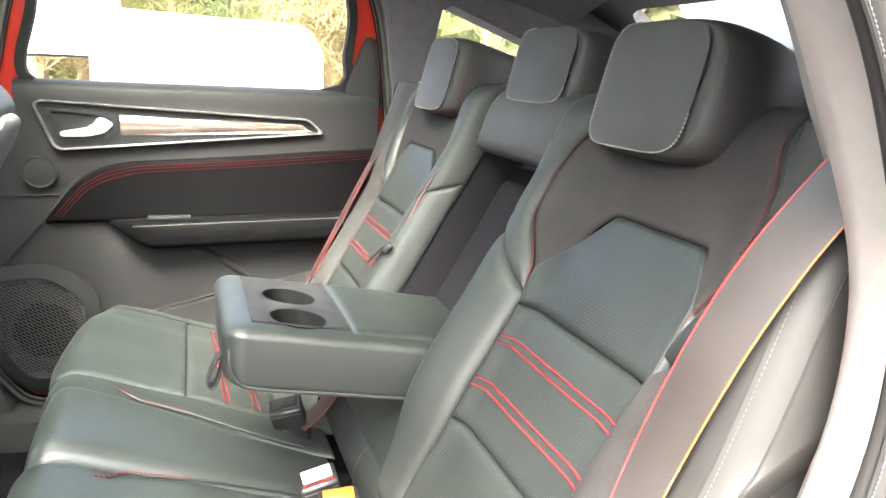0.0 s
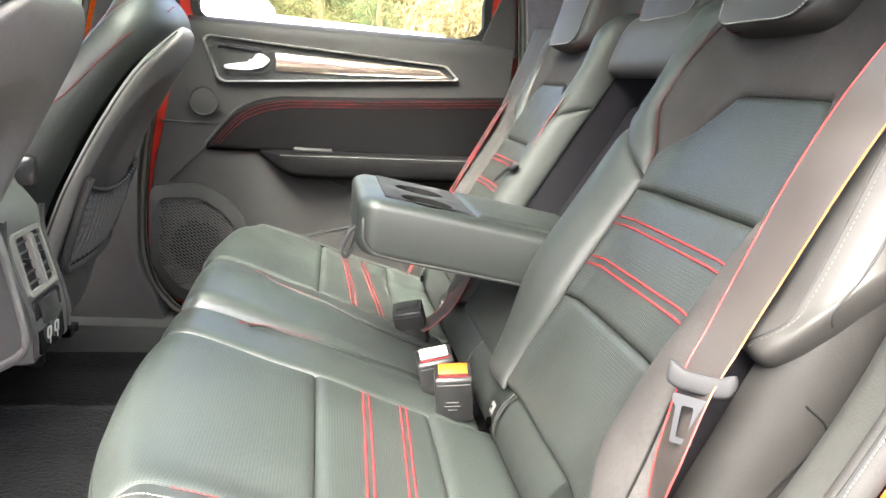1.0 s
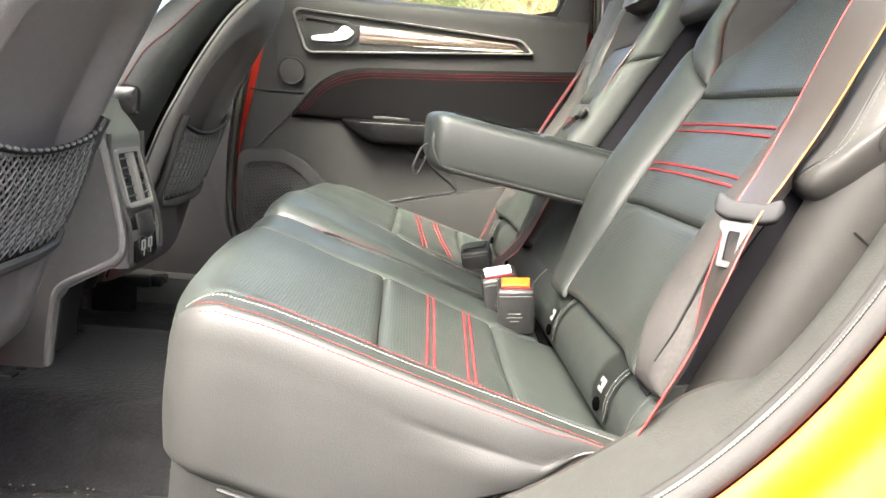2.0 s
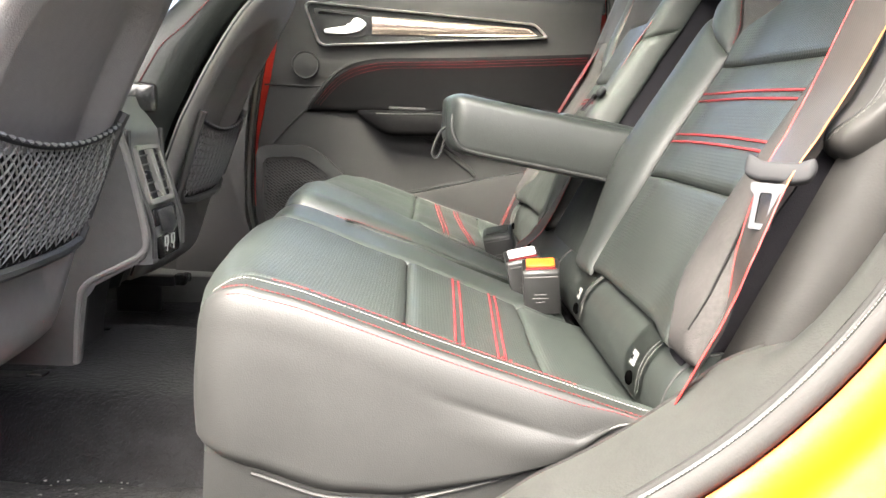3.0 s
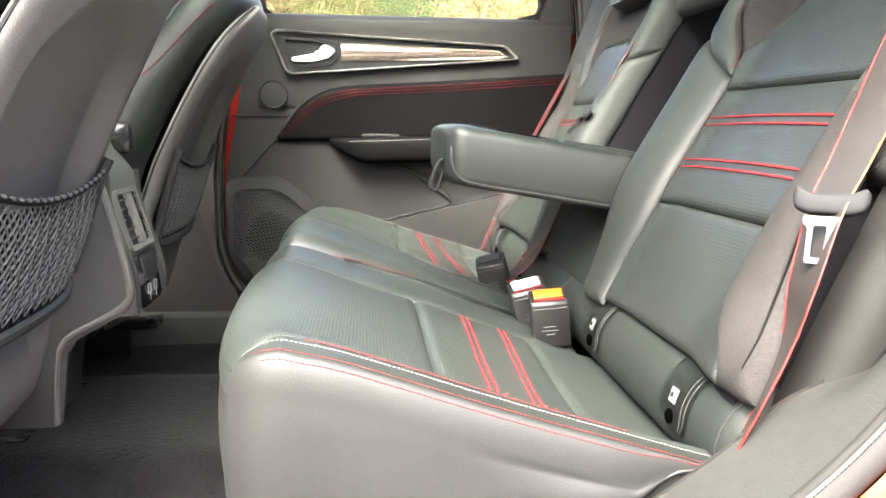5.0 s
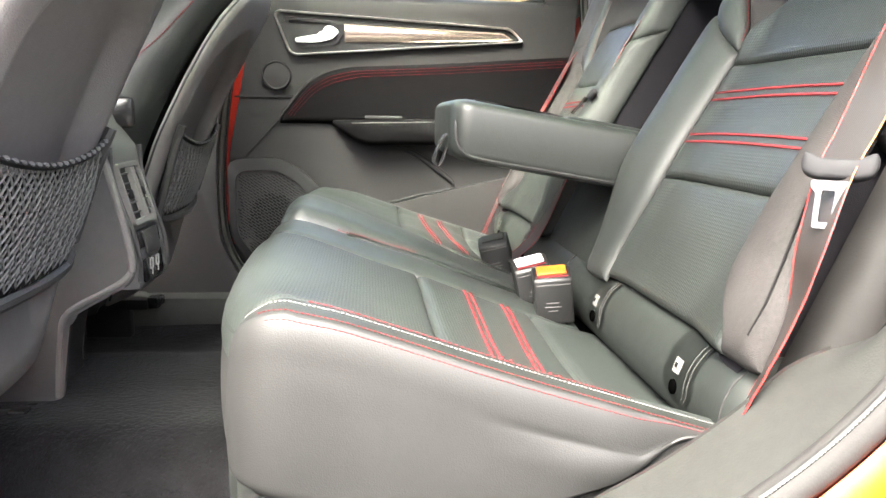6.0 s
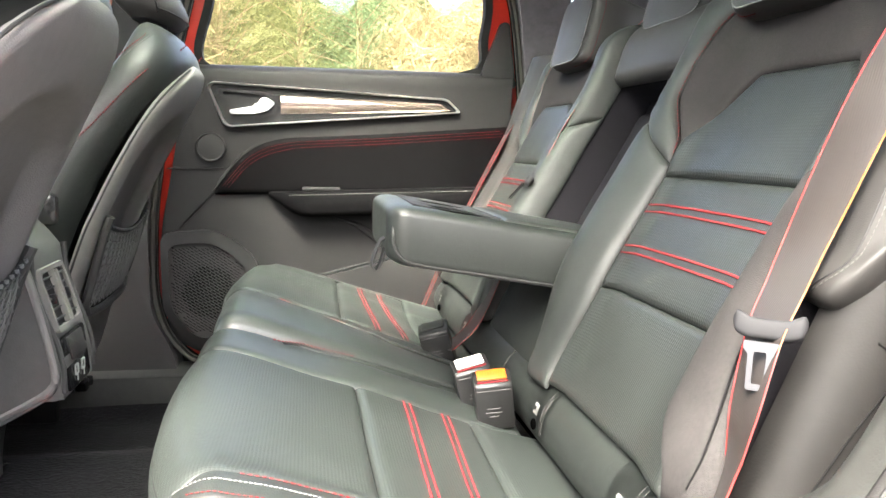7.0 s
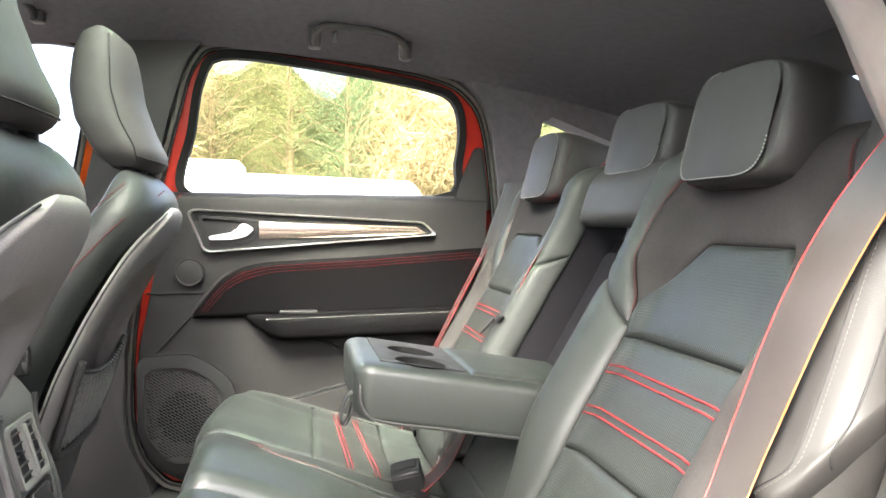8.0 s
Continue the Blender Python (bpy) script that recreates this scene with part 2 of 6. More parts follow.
def resample(pts, step):
    """Points at even steps along a line."""
    P = [Vector(p) for p in pts]
    cum = [0.0]
    for a, b in zip(P, P[1:]):
        cum.append(cum[-1] + (b - a).length)
    n = max(2, int(cum[-1] / step) + 1)
    out, j = [], 0
    for i in range(n):
        d = cum[-1] * i / (n - 1)
        while j < len(P) - 2 and cum[j + 1] < d:
            j += 1
        seg = cum[j + 1] - cum[j]
        out.append(P[j].lerp(P[j + 1], (d - cum[j]) / seg if seg > 1e-9 else 0))
    return out


def stitches(pts, r=0.0009, length=0.0042, gap=0.0018):
    """A row of single stitches along a line."""
    bm = bmesh.new()
    fine = resample(pts, (length + gap) / 2)
    for i in range(0, len(fine) - 2, 2):
        a, b = fine[i], fine[i + 1].lerp(fine[i + 2], 0.45)
        tube_into(bm, [a, a.lerp(b, 0.5), b], lambda t: r * (0.6 + 0.8 * math.sin(math.pi * t)), 5)
    return bm


def prism(outline, to3, d0, d1, bevel=0.004, segments=2):
    """A plate of any outline between two depths; to3(u, v, d) gives the place. The edges at d1 are rounded."""
    bm = bmesh.new()
    back = [bm.verts.new(to3(u, v, d0)) for u, v in outline]
    front = [bm.verts.new(to3(u, v, d1)) for u, v in outline]
    n = len(outline)
    bm.faces.new(back[::-1])
    f = bm.faces.new(front)
    for i in range(n):
        bm.faces.new((back[i], back[(i + 1) % n], front[(i + 1) % n], front[i]))
    if bevel:
        bmesh.ops.bevel(bm, geom=list(f.edges), offset=bevel, segments=segments, affect="EDGES", profile=0.5, clamp_overlap=True)
    return bm


def rbox(cx, cy, cz, sx, sy, sz, bevel=0.004, turn=None, segments=2, tf=same):
    """A block with rounded edges."""
    bm = bmesh.new()
    bmesh.ops.create_cube(bm, size=1)
    bmesh.ops.scale(bm, vec=(sx, sy, sz), verts=bm.verts)
    bmesh.ops.bevel(bm, geom=list(bm.edges), offset=min(bevel, 0.45 * min(sx, sy, sz)), segments=segments, affect="EDGES", profile=0.5)
    if turn is not None:
        bmesh.ops.rotate(bm, matrix=turn, verts=bm.verts)
    bmesh.ops.translate(bm, vec=(cx, cy, cz), verts=bm.verts)
    if tf is not same:
        for v in bm.verts:
            v.co = tf(v.co)
    return bm


def rounded(outline, r, n=5):
    """A polygon with rounded corners."""
    P = [Vector((*p, 0)) for p in outline]
    out = []
    m = len(P)
    for i in range(m):
        a, b, c = P[i - 1], P[i], P[(i + 1) % m]
        rr = min(r, 0.45 * (a - b).length, 0.45 * (c - b).length)
        p, q = b + (a - b).normalized() * rr, b + (c - b).normalized() * rr
        for k in range(n + 1):
            t = k / n
            w = p.lerp(b, t).lerp(b.lerp(q, t), t)
            out.append((w.x, w.y))
    return out


def interp(xs, ys):
    """A smoothed line through a few values."""
    x0, y0 = np.array(xs, float), np.array(ys, float)
    xx = np.linspace(x0[0], x0[-1], 161)
    yy = np.interp(xx, x0, y0)
    k = np.array([1, 4, 6, 4, 1]) / 16
    for _ in range(10):
        yy[2:-2] = np.convolve(yy, k, "valid")
    return lambda v: float(np.interp(v, xx, yy))


def sstep(a, b, x):
    t = min(1.0, max(0.0, (x - a) / (b - a)))
    return t * t * (3 - 2 * t)


def as_fn(v):
    return v if callable(v) else (lambda _: v)


def pad(surf, L, R, B, T, puff=0.008, edge=0.018, crown=0.004, out=(-1, 0, 0), nu=26, nv=26, tf=same, sink=0.012, extra=None):
    """An upholstered panel on a base surface: edges drop into the seams, the middle swells."""
    L, R, B, T = map(as_fn, (L, R, B, T))
    out = Vector(out)
    us = [0.5 - 0.5 * math.cos(math.pi * i / nu) for i in range(nu + 1)]
    vs = [0.5 - 0.5 * math.cos(math.pi * i / nv) for i in range(nv + 1)]
    rows = []
    for t in vs:
        row = []
        for s in us:
            b = B(s) + (T(s) - B(s)) * t
            l, r = L(b), R(b)
            a = l + (r - l) * s
            e = 1e-3
            p = Vector(surf(a, b))
            n = (Vector(surf(a + e, b)) - Vector(surf(a - e, b))).cross(Vector(surf(a, b + e)) - Vector(surf(a, b - e)))
            n = n.normalized() if n.length > 0 else out
            if n.dot(out) < 0:
                n = -n
            d = min(abs(a - l), abs(r - a), abs(b - B(s)), abs(T(s) - b))
            x = min(1.0, d / edge)
            h = -sink + (puff + sink) * math.sqrt(max(0.0, 1 - (1 - x) ** 2)) + crown * math.sin(math.pi * s) * math.sin(math.pi * t)
            if extra:
                h += extra(a, b) * x
            row.append(tf(p + n * h))
        rows.append(row)
    bm = bmesh.new()
    sheet(bm, rows)
    return bm


def on_surface(surf, pts, lift, out, tf=same):
    """Points laid on a base surface."""
    res = []
    for a, b in pts:
        e = 1e-3
        n = (Vector(surf(a + e, b)) - Vector(surf(a - e, b))).cross(Vector(surf(a, b + e)) - Vector(surf(a, b - e))).normalized()
        if n.dot(Vector(out)) < 0:
            n = -n
        res.append(tf(Vector(surf(a, b)) + n * lift))
    return res


def ribbon(pts, across, width, thick, mat_bm=None):
    """A strap along points; across gives its width direction at each point."""
    bm = mat_bm or bmesh.new()
    rows = []
    P = [Vector(p) for p in pts]
    for i, p in enumerate(P):
        d = (P[min(i + 1, len(P) - 1)] - P[max(i - 1, 0)]).normalized()
        a = Vector(across[i])
        a = (a - d * a.dot(d)).normalized()
        n = a.cross(d)
        w, t = width / 2, thick / 2
        rows.append([p + a * w + n * t * 0.3, p + a * w * 0.8 + n * t, p - a * w * 0.8 + n * t, p - a * w + n * t * 0.3, p - a * w - n * t * 0.3, p - a * w * 0.8 - n * t, p + a * w * 0.8 - n * t, p + a * w - n * t * 0.3])
    vs = sheet(bm, rows, close_u=True)
    bm.faces.new(vs[0])
    bm.faces.new(vs[-1][::-1])
    return bm

# ---------------------------------------------------------------- the setting: outdoors
bm = bmesh.new()
bmesh.ops.create_grid(bm, x_segments=40, y_segments=40, size=400)
for v in bm.verts:
    v.co.z = 0.0
tagged(link("ground", bm, GRAVEL), "grey asphalt yard round the parked car", "ground", kind="structure")

# unseen plain wall behind the camera, added to hold back low light from the yard
tagged(link("wall_light_screen", rbox(0.0, -6.5, 1.6, 60.0, 0.3, 3.2, 0.02), material("weathered brown render", (0.20, 0.17, 0.145), 0.9, vary=0.3, scale=2, bump=0.5, bump_scale=20)), "plain brown-grey wall, unseen, added to hold back low daylight", "wall", kind="structure")

# ---------------------------------------------------------------- the setting: car shell
FARY = 1.82  # inner face of the far body side


def far(u, v, d):
    """x, z and depth towards the cabin, on the far side."""
    return Vector((u, FARY - d, v))


def roofline(x):
    return ROOF(x)


ROOF = interp([-1.6, -0.9, -0.25, 0.06, 0.35, 0.6, 0.9, 1.3], [1.42, 1.52, 1.545, 1.525, 1.49, 1.45, 1.38, 1.20])

# headliner, arched across the car
rows = []
for i in range(41):
    x = -1.28 + 2.20 * i / 40
    row = []
    for j in range(33):
        s = j / 32
        y = 0.36 + (1.80 - 0.36) * s
        arch = 1 - abs(2 * s - 1) ** 5
        row.append(Vector((x, y, roofline(x) - 0.01 + 0.075 * arch)))
    rows.append(row)
rows2 = [[p + Vector((0, 0, 0.03)) for p in r] for r in rows]
bm = bmesh.new()
a = sheet(bm, rows)
b = sheet(bm, rows2)
for i in range(40):
    bm.faces.new((a[i][0], a[i + 1][0], b[i + 1][0], b[i][0]))
    bm.faces.new((a[i][-1], a[i + 1][-1], b[i + 1][-1], b[i][-1]))
for j in range(32):
    bm.faces.new((a[0][j], a[0][j + 1], b[0][j + 1], b[0][j]))
    bm.faces.new((a[-1][j], a[-1][j + 1], b[-1][j + 1], b[-1][j]))
# unseen opening, cut to let light fall on the cushions from above
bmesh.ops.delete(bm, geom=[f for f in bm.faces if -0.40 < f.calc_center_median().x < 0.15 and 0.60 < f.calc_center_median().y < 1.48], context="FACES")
tagged(link("ceiling", bm, HEADLINER), "dark grey knitted headliner", "ceiling", kind="structure")

# painted roof skin above the headliner
bm = bmesh.new()
sheet(bm, [[p + Vector((0, (p.y - YC) * 0.03, 0.036)) for p in r] for r in rows])
# the same added light opening, through the skin
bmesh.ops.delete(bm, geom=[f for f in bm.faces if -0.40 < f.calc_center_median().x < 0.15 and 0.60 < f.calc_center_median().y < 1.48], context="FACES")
bmesh.ops.solidify(bm, geom=bm.faces[:], thickness=-0.004)
tagged(link("wall_roof_skin", bm, PAINT), "glossy orange painted car roof", "car roof", kind="structure")
# unseen glass roof panel, added to bring daylight onto the seats, in its frame
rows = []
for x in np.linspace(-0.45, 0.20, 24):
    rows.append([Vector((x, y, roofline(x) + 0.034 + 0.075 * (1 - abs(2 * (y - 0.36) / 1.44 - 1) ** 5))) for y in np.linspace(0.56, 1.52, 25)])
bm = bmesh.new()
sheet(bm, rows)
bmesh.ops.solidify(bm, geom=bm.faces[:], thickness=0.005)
added_roof_glass = link("window_roof_added", bm, tinted)
added_roof_glass.visible_shadow = False
tagged(added_roof_glass, "green-tinted glass roof panel, added to light the seats", "glass roof", kind="structure")
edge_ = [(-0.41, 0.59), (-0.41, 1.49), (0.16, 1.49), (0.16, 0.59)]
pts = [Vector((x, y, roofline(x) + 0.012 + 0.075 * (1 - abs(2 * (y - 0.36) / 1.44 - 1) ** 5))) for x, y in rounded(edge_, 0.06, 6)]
tagged(link("trim_roof_added", tube(pts, 0.016, 8, closed=True), HEADLINER), "dark padded edge of the added roof opening", "roof trim", kind="structure")

# floor carpet with the raised tunnel between the footwells
rows = []
for i in range(61):
    x = -1.5 + 3.0 * i / 60
    row = []
    for j in range(61):
        y = 0.32 + (1.86 - 0.32) * j / 60
        hump = sstep(0.80, 0.90, y) * (1 - sstep(1.25, 1.33, y))
        z = 0.375 + 0.105 * hump + 0.05 * sstep(0.0, 0.2, x) + 0.004 * noise.noise(Vector((x * 9, y * 9, 0)))
        z += 0.05 * sstep(0.45, 0.36, y) + 0.05 * sstep(1.66, 1.78, y)
        row.append(Vector((x, y, z)))
    rows.append(row)
bm = bmesh.new()
a = sheet(bm, rows)
edge = [e for e in bm.edges if e.is_boundary]
ex = bmesh.ops.extrude_edge_only(bm, edges=edge)
for v in ex["geom"]:
    if isinstance(v, bmesh.types.BMVert):
        v.co.z = 0.30
tagged(link("floor", bm, CARPET), "black needle-felt floor carpet with centre tunnel", "carpet", kind="structure")

# floor mat in the near footwell, with worn damp patches
mat_floor = material("rubber-backed mat", (0.013, 0.0127, 0.0137), 0.8, spec=0.3, vary=0.7, scale=16, bump=1.0, bump_scale=180)
rows = []
for i in range(41):
    x = -0.78 + 0.56 * i / 40
    row = []
    for j in range(31):
        y = 0.43 + 0.37 * j / 30
        d = min(i, 40 - i, j, 30 - j)
        row.append(Vector((x, y, 0.395 - (0.008 if d == 0 else 0) + 0.006 * noise.noise(Vector((x * 14, y * 14, 3))) + 0.05 * sstep(-0.62, -0.78, x))))
    rows.append(row)
bm = bmesh.new()
sheet(bm, rows)
bmesh.ops.solidify(bm, geom=bm.faces[:], thickness=0.006)
creased(mat_floor, 120, 0.8, 0.008)
tagged(link("floor_mat", bm, mat_floor), "scuffed dark floor mat lying in the footwell", "floor mat")

# grit and crumbs on the mat
rnd = random.Random(5)
bm = bmesh.new()
for _ in range(90):
    x, y, r = rnd.uniform(-0.62, -0.36), rnd.uniform(0.62, 0.79), rnd.uniform(0.0008, 0.0022)
    v = bmesh.ops.create_icosphere(bm, subdivisions=1, radius=r)["verts"]
    bmesh.ops.scale(bm, vec=(rnd.uniform(0.7, 1.6), rnd.uniform(0.7, 1.4), 0.6), verts=v)
    bmesh.ops.translate(bm, vec=(x, y, 0.4015), verts=v)
tagged(link("grit", bm, LIGHT_PLASTIC), "pale grit and crumbs scattered on the floor mat", "grit", kind="stuff")

# far side: sill, pillar trims, upper body with the door opening
bm = prism(rounded([(-1.4, 0.36), (0.5, 0.36), (0.5, 0.465), (-1.4, 0.465)], 0.015), far, -0.03, 0.10, 0.012)
tagged(link("wall_far_sill", prism([(-1.5, 0.30), (1.6, 0.30), (1.6, 0.50), (-1.5, 0.50)], far, -0.12, -0.056, 0), PLASTIC), "dark lower body side", "body side", kind="structure")
bm = prism(rounded([(-1.4, 0.36), (0.5, 0.36), (0.5, 0.465), (-1.4, 0.465)], 0.015), far, -0.03, 0.10, 0.012)
tagged(link("trim_far_sill", bm, LEDGE), "grey plastic sill cover along the doorway", "sill trim", kind="structure")

DOOR = smooth_curve([(-0.352, 1.206, 0), (-0.315, 1.36, 0), (-0.275, 1.49, 0), (-0.20, 1.53, 0), (0.062, 1.512, 0), (0.30, 1.475, 0), (0.385, 1.43, 0), (0.425, 1.35, 0), (0.452, 1.15, 0), (0.46, 0.95, 0),
                     (0.43, 0.72, 0), (0.30, 0.56, 0), (0.05, 0.475, 0), (-0.28, 0.478, 0), (-0.37, 0.52, 0), (-0.415, 0.62, 0), (-0.418, 0.78, 0), (-0.40, 0.95, 0)][::-1], 8, closed=True)
WINDOW = smooth_curve([(-0.305, 1.19, 0), (-0.285, 1.33, 0), (-0.262, 1.46, 0), (-0.205, 1.515, 0), (0.062, 1.492, 0), (0.29, 1.457, 0), (0.355, 1.425, 0), (0.372, 1.35, 0), (0.362, 1.27, 0), (0.35, 1.195, 0), (0.2, 1.178, 0), (-0.15, 1.178, 0)][::-1], 8, closed=True)


def grow(curve, d):
    """The curve, moved outwards."""
    n = len(curve)
    res = []
    for i in range(n):
        t = (curve[(i + 1) % n] - curve[i - 1]).normalized()
        res.append(curve[i] + Vector((t.y, -t.x, 0)) * d)
    return res


def polar(curve, c, n):
    """The curve's points at even angles round c."""
    ang = np.array([math.atan2(p.y - c[1], p.x - c[0]) for p in curve])
    o = np.argsort(ang)
    a, xs, zs = ang[o], np.array([curve[i].x for i in o]), np.array([curve[i].y for i in o])
    a = np.concatenate([a - 2 * math.pi, a, a + 2 * math.pi])
    xs, zs = np.tile(xs, 3), np.tile(zs, 3)
    return [(float(np.interp(t, a, xs)), float(np.interp(t, a, zs))) for t in (2 * math.pi * k / n - math.pi for k in range(n))]


def holed(outer, inner, to3, d0, d1, n=96):
    """A plate with an opening through it."""
    bm = bmesh.new()
    rows = [[to3(u, v, d) for u, v in c] for c, d in ((outer, d0), (inner, d0), (inner, d1), (outer, d1))]
    sheet(bm, rows, close_u=True, close_v=True)
    return bm


N = 120
C = (0.03, 1.2)
# B and C pillar trims and the body side, each a plate that stops at the doorway
PILLAR_B = rounded([(-0.62, 0.36), (-0.36, 0.36), (-0.385, 0.50), (-0.435, 0.60), (-0.437, 0.80), (-0.42, 0.96), (-0.375, 1.20), (-0.335, 1.37), (-0.295, 1.50), (-0.24, 1.56), (-0.44, 1.60), (-0.497, 1.30), (-0.565, 1.0)], 0.03, 4)
tagged(link("wall_far_pillar", prism(PILLAR_B, far, -0.10, 0.035, 0.012), PLASTIC), "dark grey plastic middle pillar trim", "pillar trim", kind="structure")
PILLAR_C = rounded([(0.475, 0.36), (1.6, 0.36), (1.6, 1.05), (0.86, 1.26), (0.56, 1.285), (0.585, 1.40), (0.86, 1.30), (1.6, 1.10), (1.6, 1.2), (0.9, 1.45), (0.35, 1.54), (0.36, 1.49), (0.41, 1.45), (0.445, 1.37), (0.472, 1.15), (0.48, 0.95)], 0.02, 4)
tagged(link("wall_far_rear", prism(PILLAR_C, far, -0.06, 0.03, 0.012), HEADLINER), "dark fabric-covered rear pillar trim with a small quarter light", "pillar trim", kind="structure")
tagged(link("wall_far_roof_rail", prism(rounded([(-1.5, 1.44), (-1.2, 1.50), (-0.62, 1.535), (-0.53, 1.525), (-0.47, 1.535), (-0.27, 1.545), (-0.20, 1.555), (0.06, 1.535), (0.33, 1.49), (0.36, 1.62), (-1.5, 1.62)], 0.02, 4), far, -0.06, 0.01, 0.01), HEADLINER), "dark roof rail above the doors", "roof rail", kind="structure")
bm = holed(polar(grow(DOOR, 0.07), C, N), polar(grow(DOOR, -0.006), C, N), far, -0.085, -0.054)
tagged(link("wall_far_aperture", bm, RUBBER), "dark door aperture flange of the body", "body flange", kind="structure")
# front door's frame beyond the front seats
tagged(link("wall_far_front", prism(rounded([(-1.6, 0.36), (-0.60, 0.36), (-0.585, 1.0), (-0.57, 1.10), (-1.6, 1.13)], 0.03, 4), far, -0.08, 0.02, 0.01), PLASTIC), "dark front door inner panel", "door panel", kind="structure")
bm = prism(rounded([(-0.560, 1.10), (-0.532, 1.10), (-0.488, 1.50), (-0.506, 1.51)], 0.006, 4), far, -0.06, 0.0, 0.006)
tagged(link("trim_front_door_edge", bm, PAINT), "orange painted edge of the front door", "door edge", kind="structure")

# rear: load bay, parcel shelf and sloping tailgate with its glass
tagged(link("wall_load_bay", rbox(1.55, YC, 0.75, 0.06, 1.5, 0.8, 0.02), PLASTIC), "dark load bay end panel", "panel", kind="structure")
tagged(link("parcel_shelf", rbox(1.00, YC, 1.02, 0.80, 1.36, 0.02, 0.008), CARPET), "black felt parcel shelf behind the bench", "parcel shelf")


def hatch(u, v, d):
    """across, and down the slope of the tailgate."""
    a = Vector((0.78, 0, 1.50)).lerp(Vector((1.62, 0, 1.10)), v)
    n = Vector((0.40, 0, 0.84)).normalized()
    return Vector((a.x, u, a.z)) + n * d


HO = [(0.30, -0.05), (1.83, -0.05), (1.83, 1.0), (0.30, 1.0)]
HI = [(0.46, 0.235), (1.67, 0.235), (1.67, 0.84), (0.46, 0.84)]
bm = bmesh.new()
ro, ri = rounded(HO, 0.02, 5), rounded(HI, 0.12, 5)
sheet(bm, [[hatch(u, v, 0.02) for u, v in ro], [hatch(u, v, 0.02) for u, v in ri], [hatch(u, v, -0.01) for u, v in ri], [hatch(u, v, -0.01) for u, v in ro]], close_u=True, close_v=True)
tagged(link("wall_tailgate", bm, PLASTIC), "dark tailgate lining round the sloping rear window", "tailgate", kind="structure")
bm = prism(ri, hatch, 0.004, 0.008, 0)
g = link("window_rear", bm, glass)
g.visible_shadow = False
tagged(g, "sloping rear window glass", "window", kind="structure")

# front: bulkhead closes the cabin, windscreen above it left open to the sky
tagged(link("wall_front", rbox(-1.62, YC, 0.75, 0.06, 1.6, 0.8, 0.02), PLASTIC), "dark bulkhead under the windscreen", "bulkhead", kind="structure")

# ---------------------------------------------------------------- near side: doorway of the open door
NEARY = 0.345


def near(u, v, d):
    """x, z and depth outwards from the doorway."""
    return Vector((u, NEARY - d, v))


RIM = [(-0.80, 0.50, 0), (-0.4, 0.50, 0), (0.0, 0.55, 0), (0.12, 0.607, 0), (0.19, 0.65, 0), (0.25, 0.70, 0), (0.305, 0.765, 0), (0.35, 0.84, 0), (0.39, 0.93, 0), (0.415, 1.03, 0), (0.412, 1.12, 0), (0.385, 1.205, 0), (0.34, 1.29, 0), (0.27, 1.37, 0), (0.16, 1.44, 0), (-0.05, 1.49, 0), (-0.4, 1.50, 0), (-0.70, 1.47, 0), (-0.80, 1.3, 0), (-0.84, 1.0, 0), (-0.83, 0.7, 0)]
rim = smooth_curve(RIM, 8, closed=True)


seal = link("weather_strip", tube([near(p.x, p.y, 0.012) for p in grow(rim, 0.004)], 0.013, 10, closed=True), material("grey rubber seal", (0.021, 0.0203, 0.0196), 0.75, spec=0.18, scale=20, bump=0.2), label="")
tagged(seal, "grey rubber weather strip round the open doorway", "weather strip")
line = [near(p.x, p.y, 0.0187) for p in grow(rim, -0.0077)]
link("seam_bead", stitches([p + Vector((0, -0.0014, 0.0008)) for p in line[:110]], 0.00045, 0.0022, 0.0012), LIGHT_PLASTIC, seal, "fine pale beaded line", kind="stuff")
link("seam_strip", tube([p + Vector((0, 0.0012, 0)) for p in line], 0.0024, 8, closed=True), DARK, seal, "dark strip below the beaded line")
# inner plastic surround, from the seal in towards the seats
rows = []
for k in range(9):
    s = k / 8
    lo_, hi_ = grow(rim, -0.006), grow(rim, -0.006 + 0.05 * sstep(0.3, 1.0, s))
    g_ = [a_.lerp(b_, 1 - sstep(0.33, 0.25, p.x) * sstep(0.86, 0.76, p.y)) for p, a_, b_ in zip(rim, lo_, hi_)]
    rows.append([Vector((p.x, NEARY - 0.004 + 0.085 * s * (1 + 0.30 * sstep(1.10, 1.25, p.y)), p.y)) for p in g_])
up = [i for i, p in enumerate(rim) if p.y > 0.94 and p.x > -0.5]
low = [i % len(rim) for i in range(up[-1], len(rim) + up[0] + 1)]
for name_, ids, mat_, word in (("trim_pillar", up, PILLAR_PLASTIC, "pale grey glare-toned plastic rear pillar lining"), ("trim_doorway", low, LEDGE, "grey plastic lining of the door opening")):
    bm = bmesh.new()
    sheet(bm, [[r[i] for i in ids] for r in rows])
    bmesh.ops.solidify(bm, geom=bm.faces[:], thickness=0.004)
    tagged(link(name_, bm, mat_), word, "door surround", kind="structure")
# wheel arch cover between the seat and the doorway
rows = []
for k in range(15):
    s = k / 14
    lo_, hi_ = grow(rim, -0.008 + 0.508 * s), grow(rim, 0.040 + 0.46 * s)
    g_ = [a_.lerp(b_, 1 - sstep(0.33, 0.25, p.x) * sstep(0.86, 0.76, p.y)) for p, a_, b_ in zip(rim, lo_, hi_)][16:112]
    rows.append([Vector((p.x, NEARY + 0.082 - 0.012 * s + 0.006 * math.sin(9 * s), p.y)) for p in g_])
bm = bmesh.new()
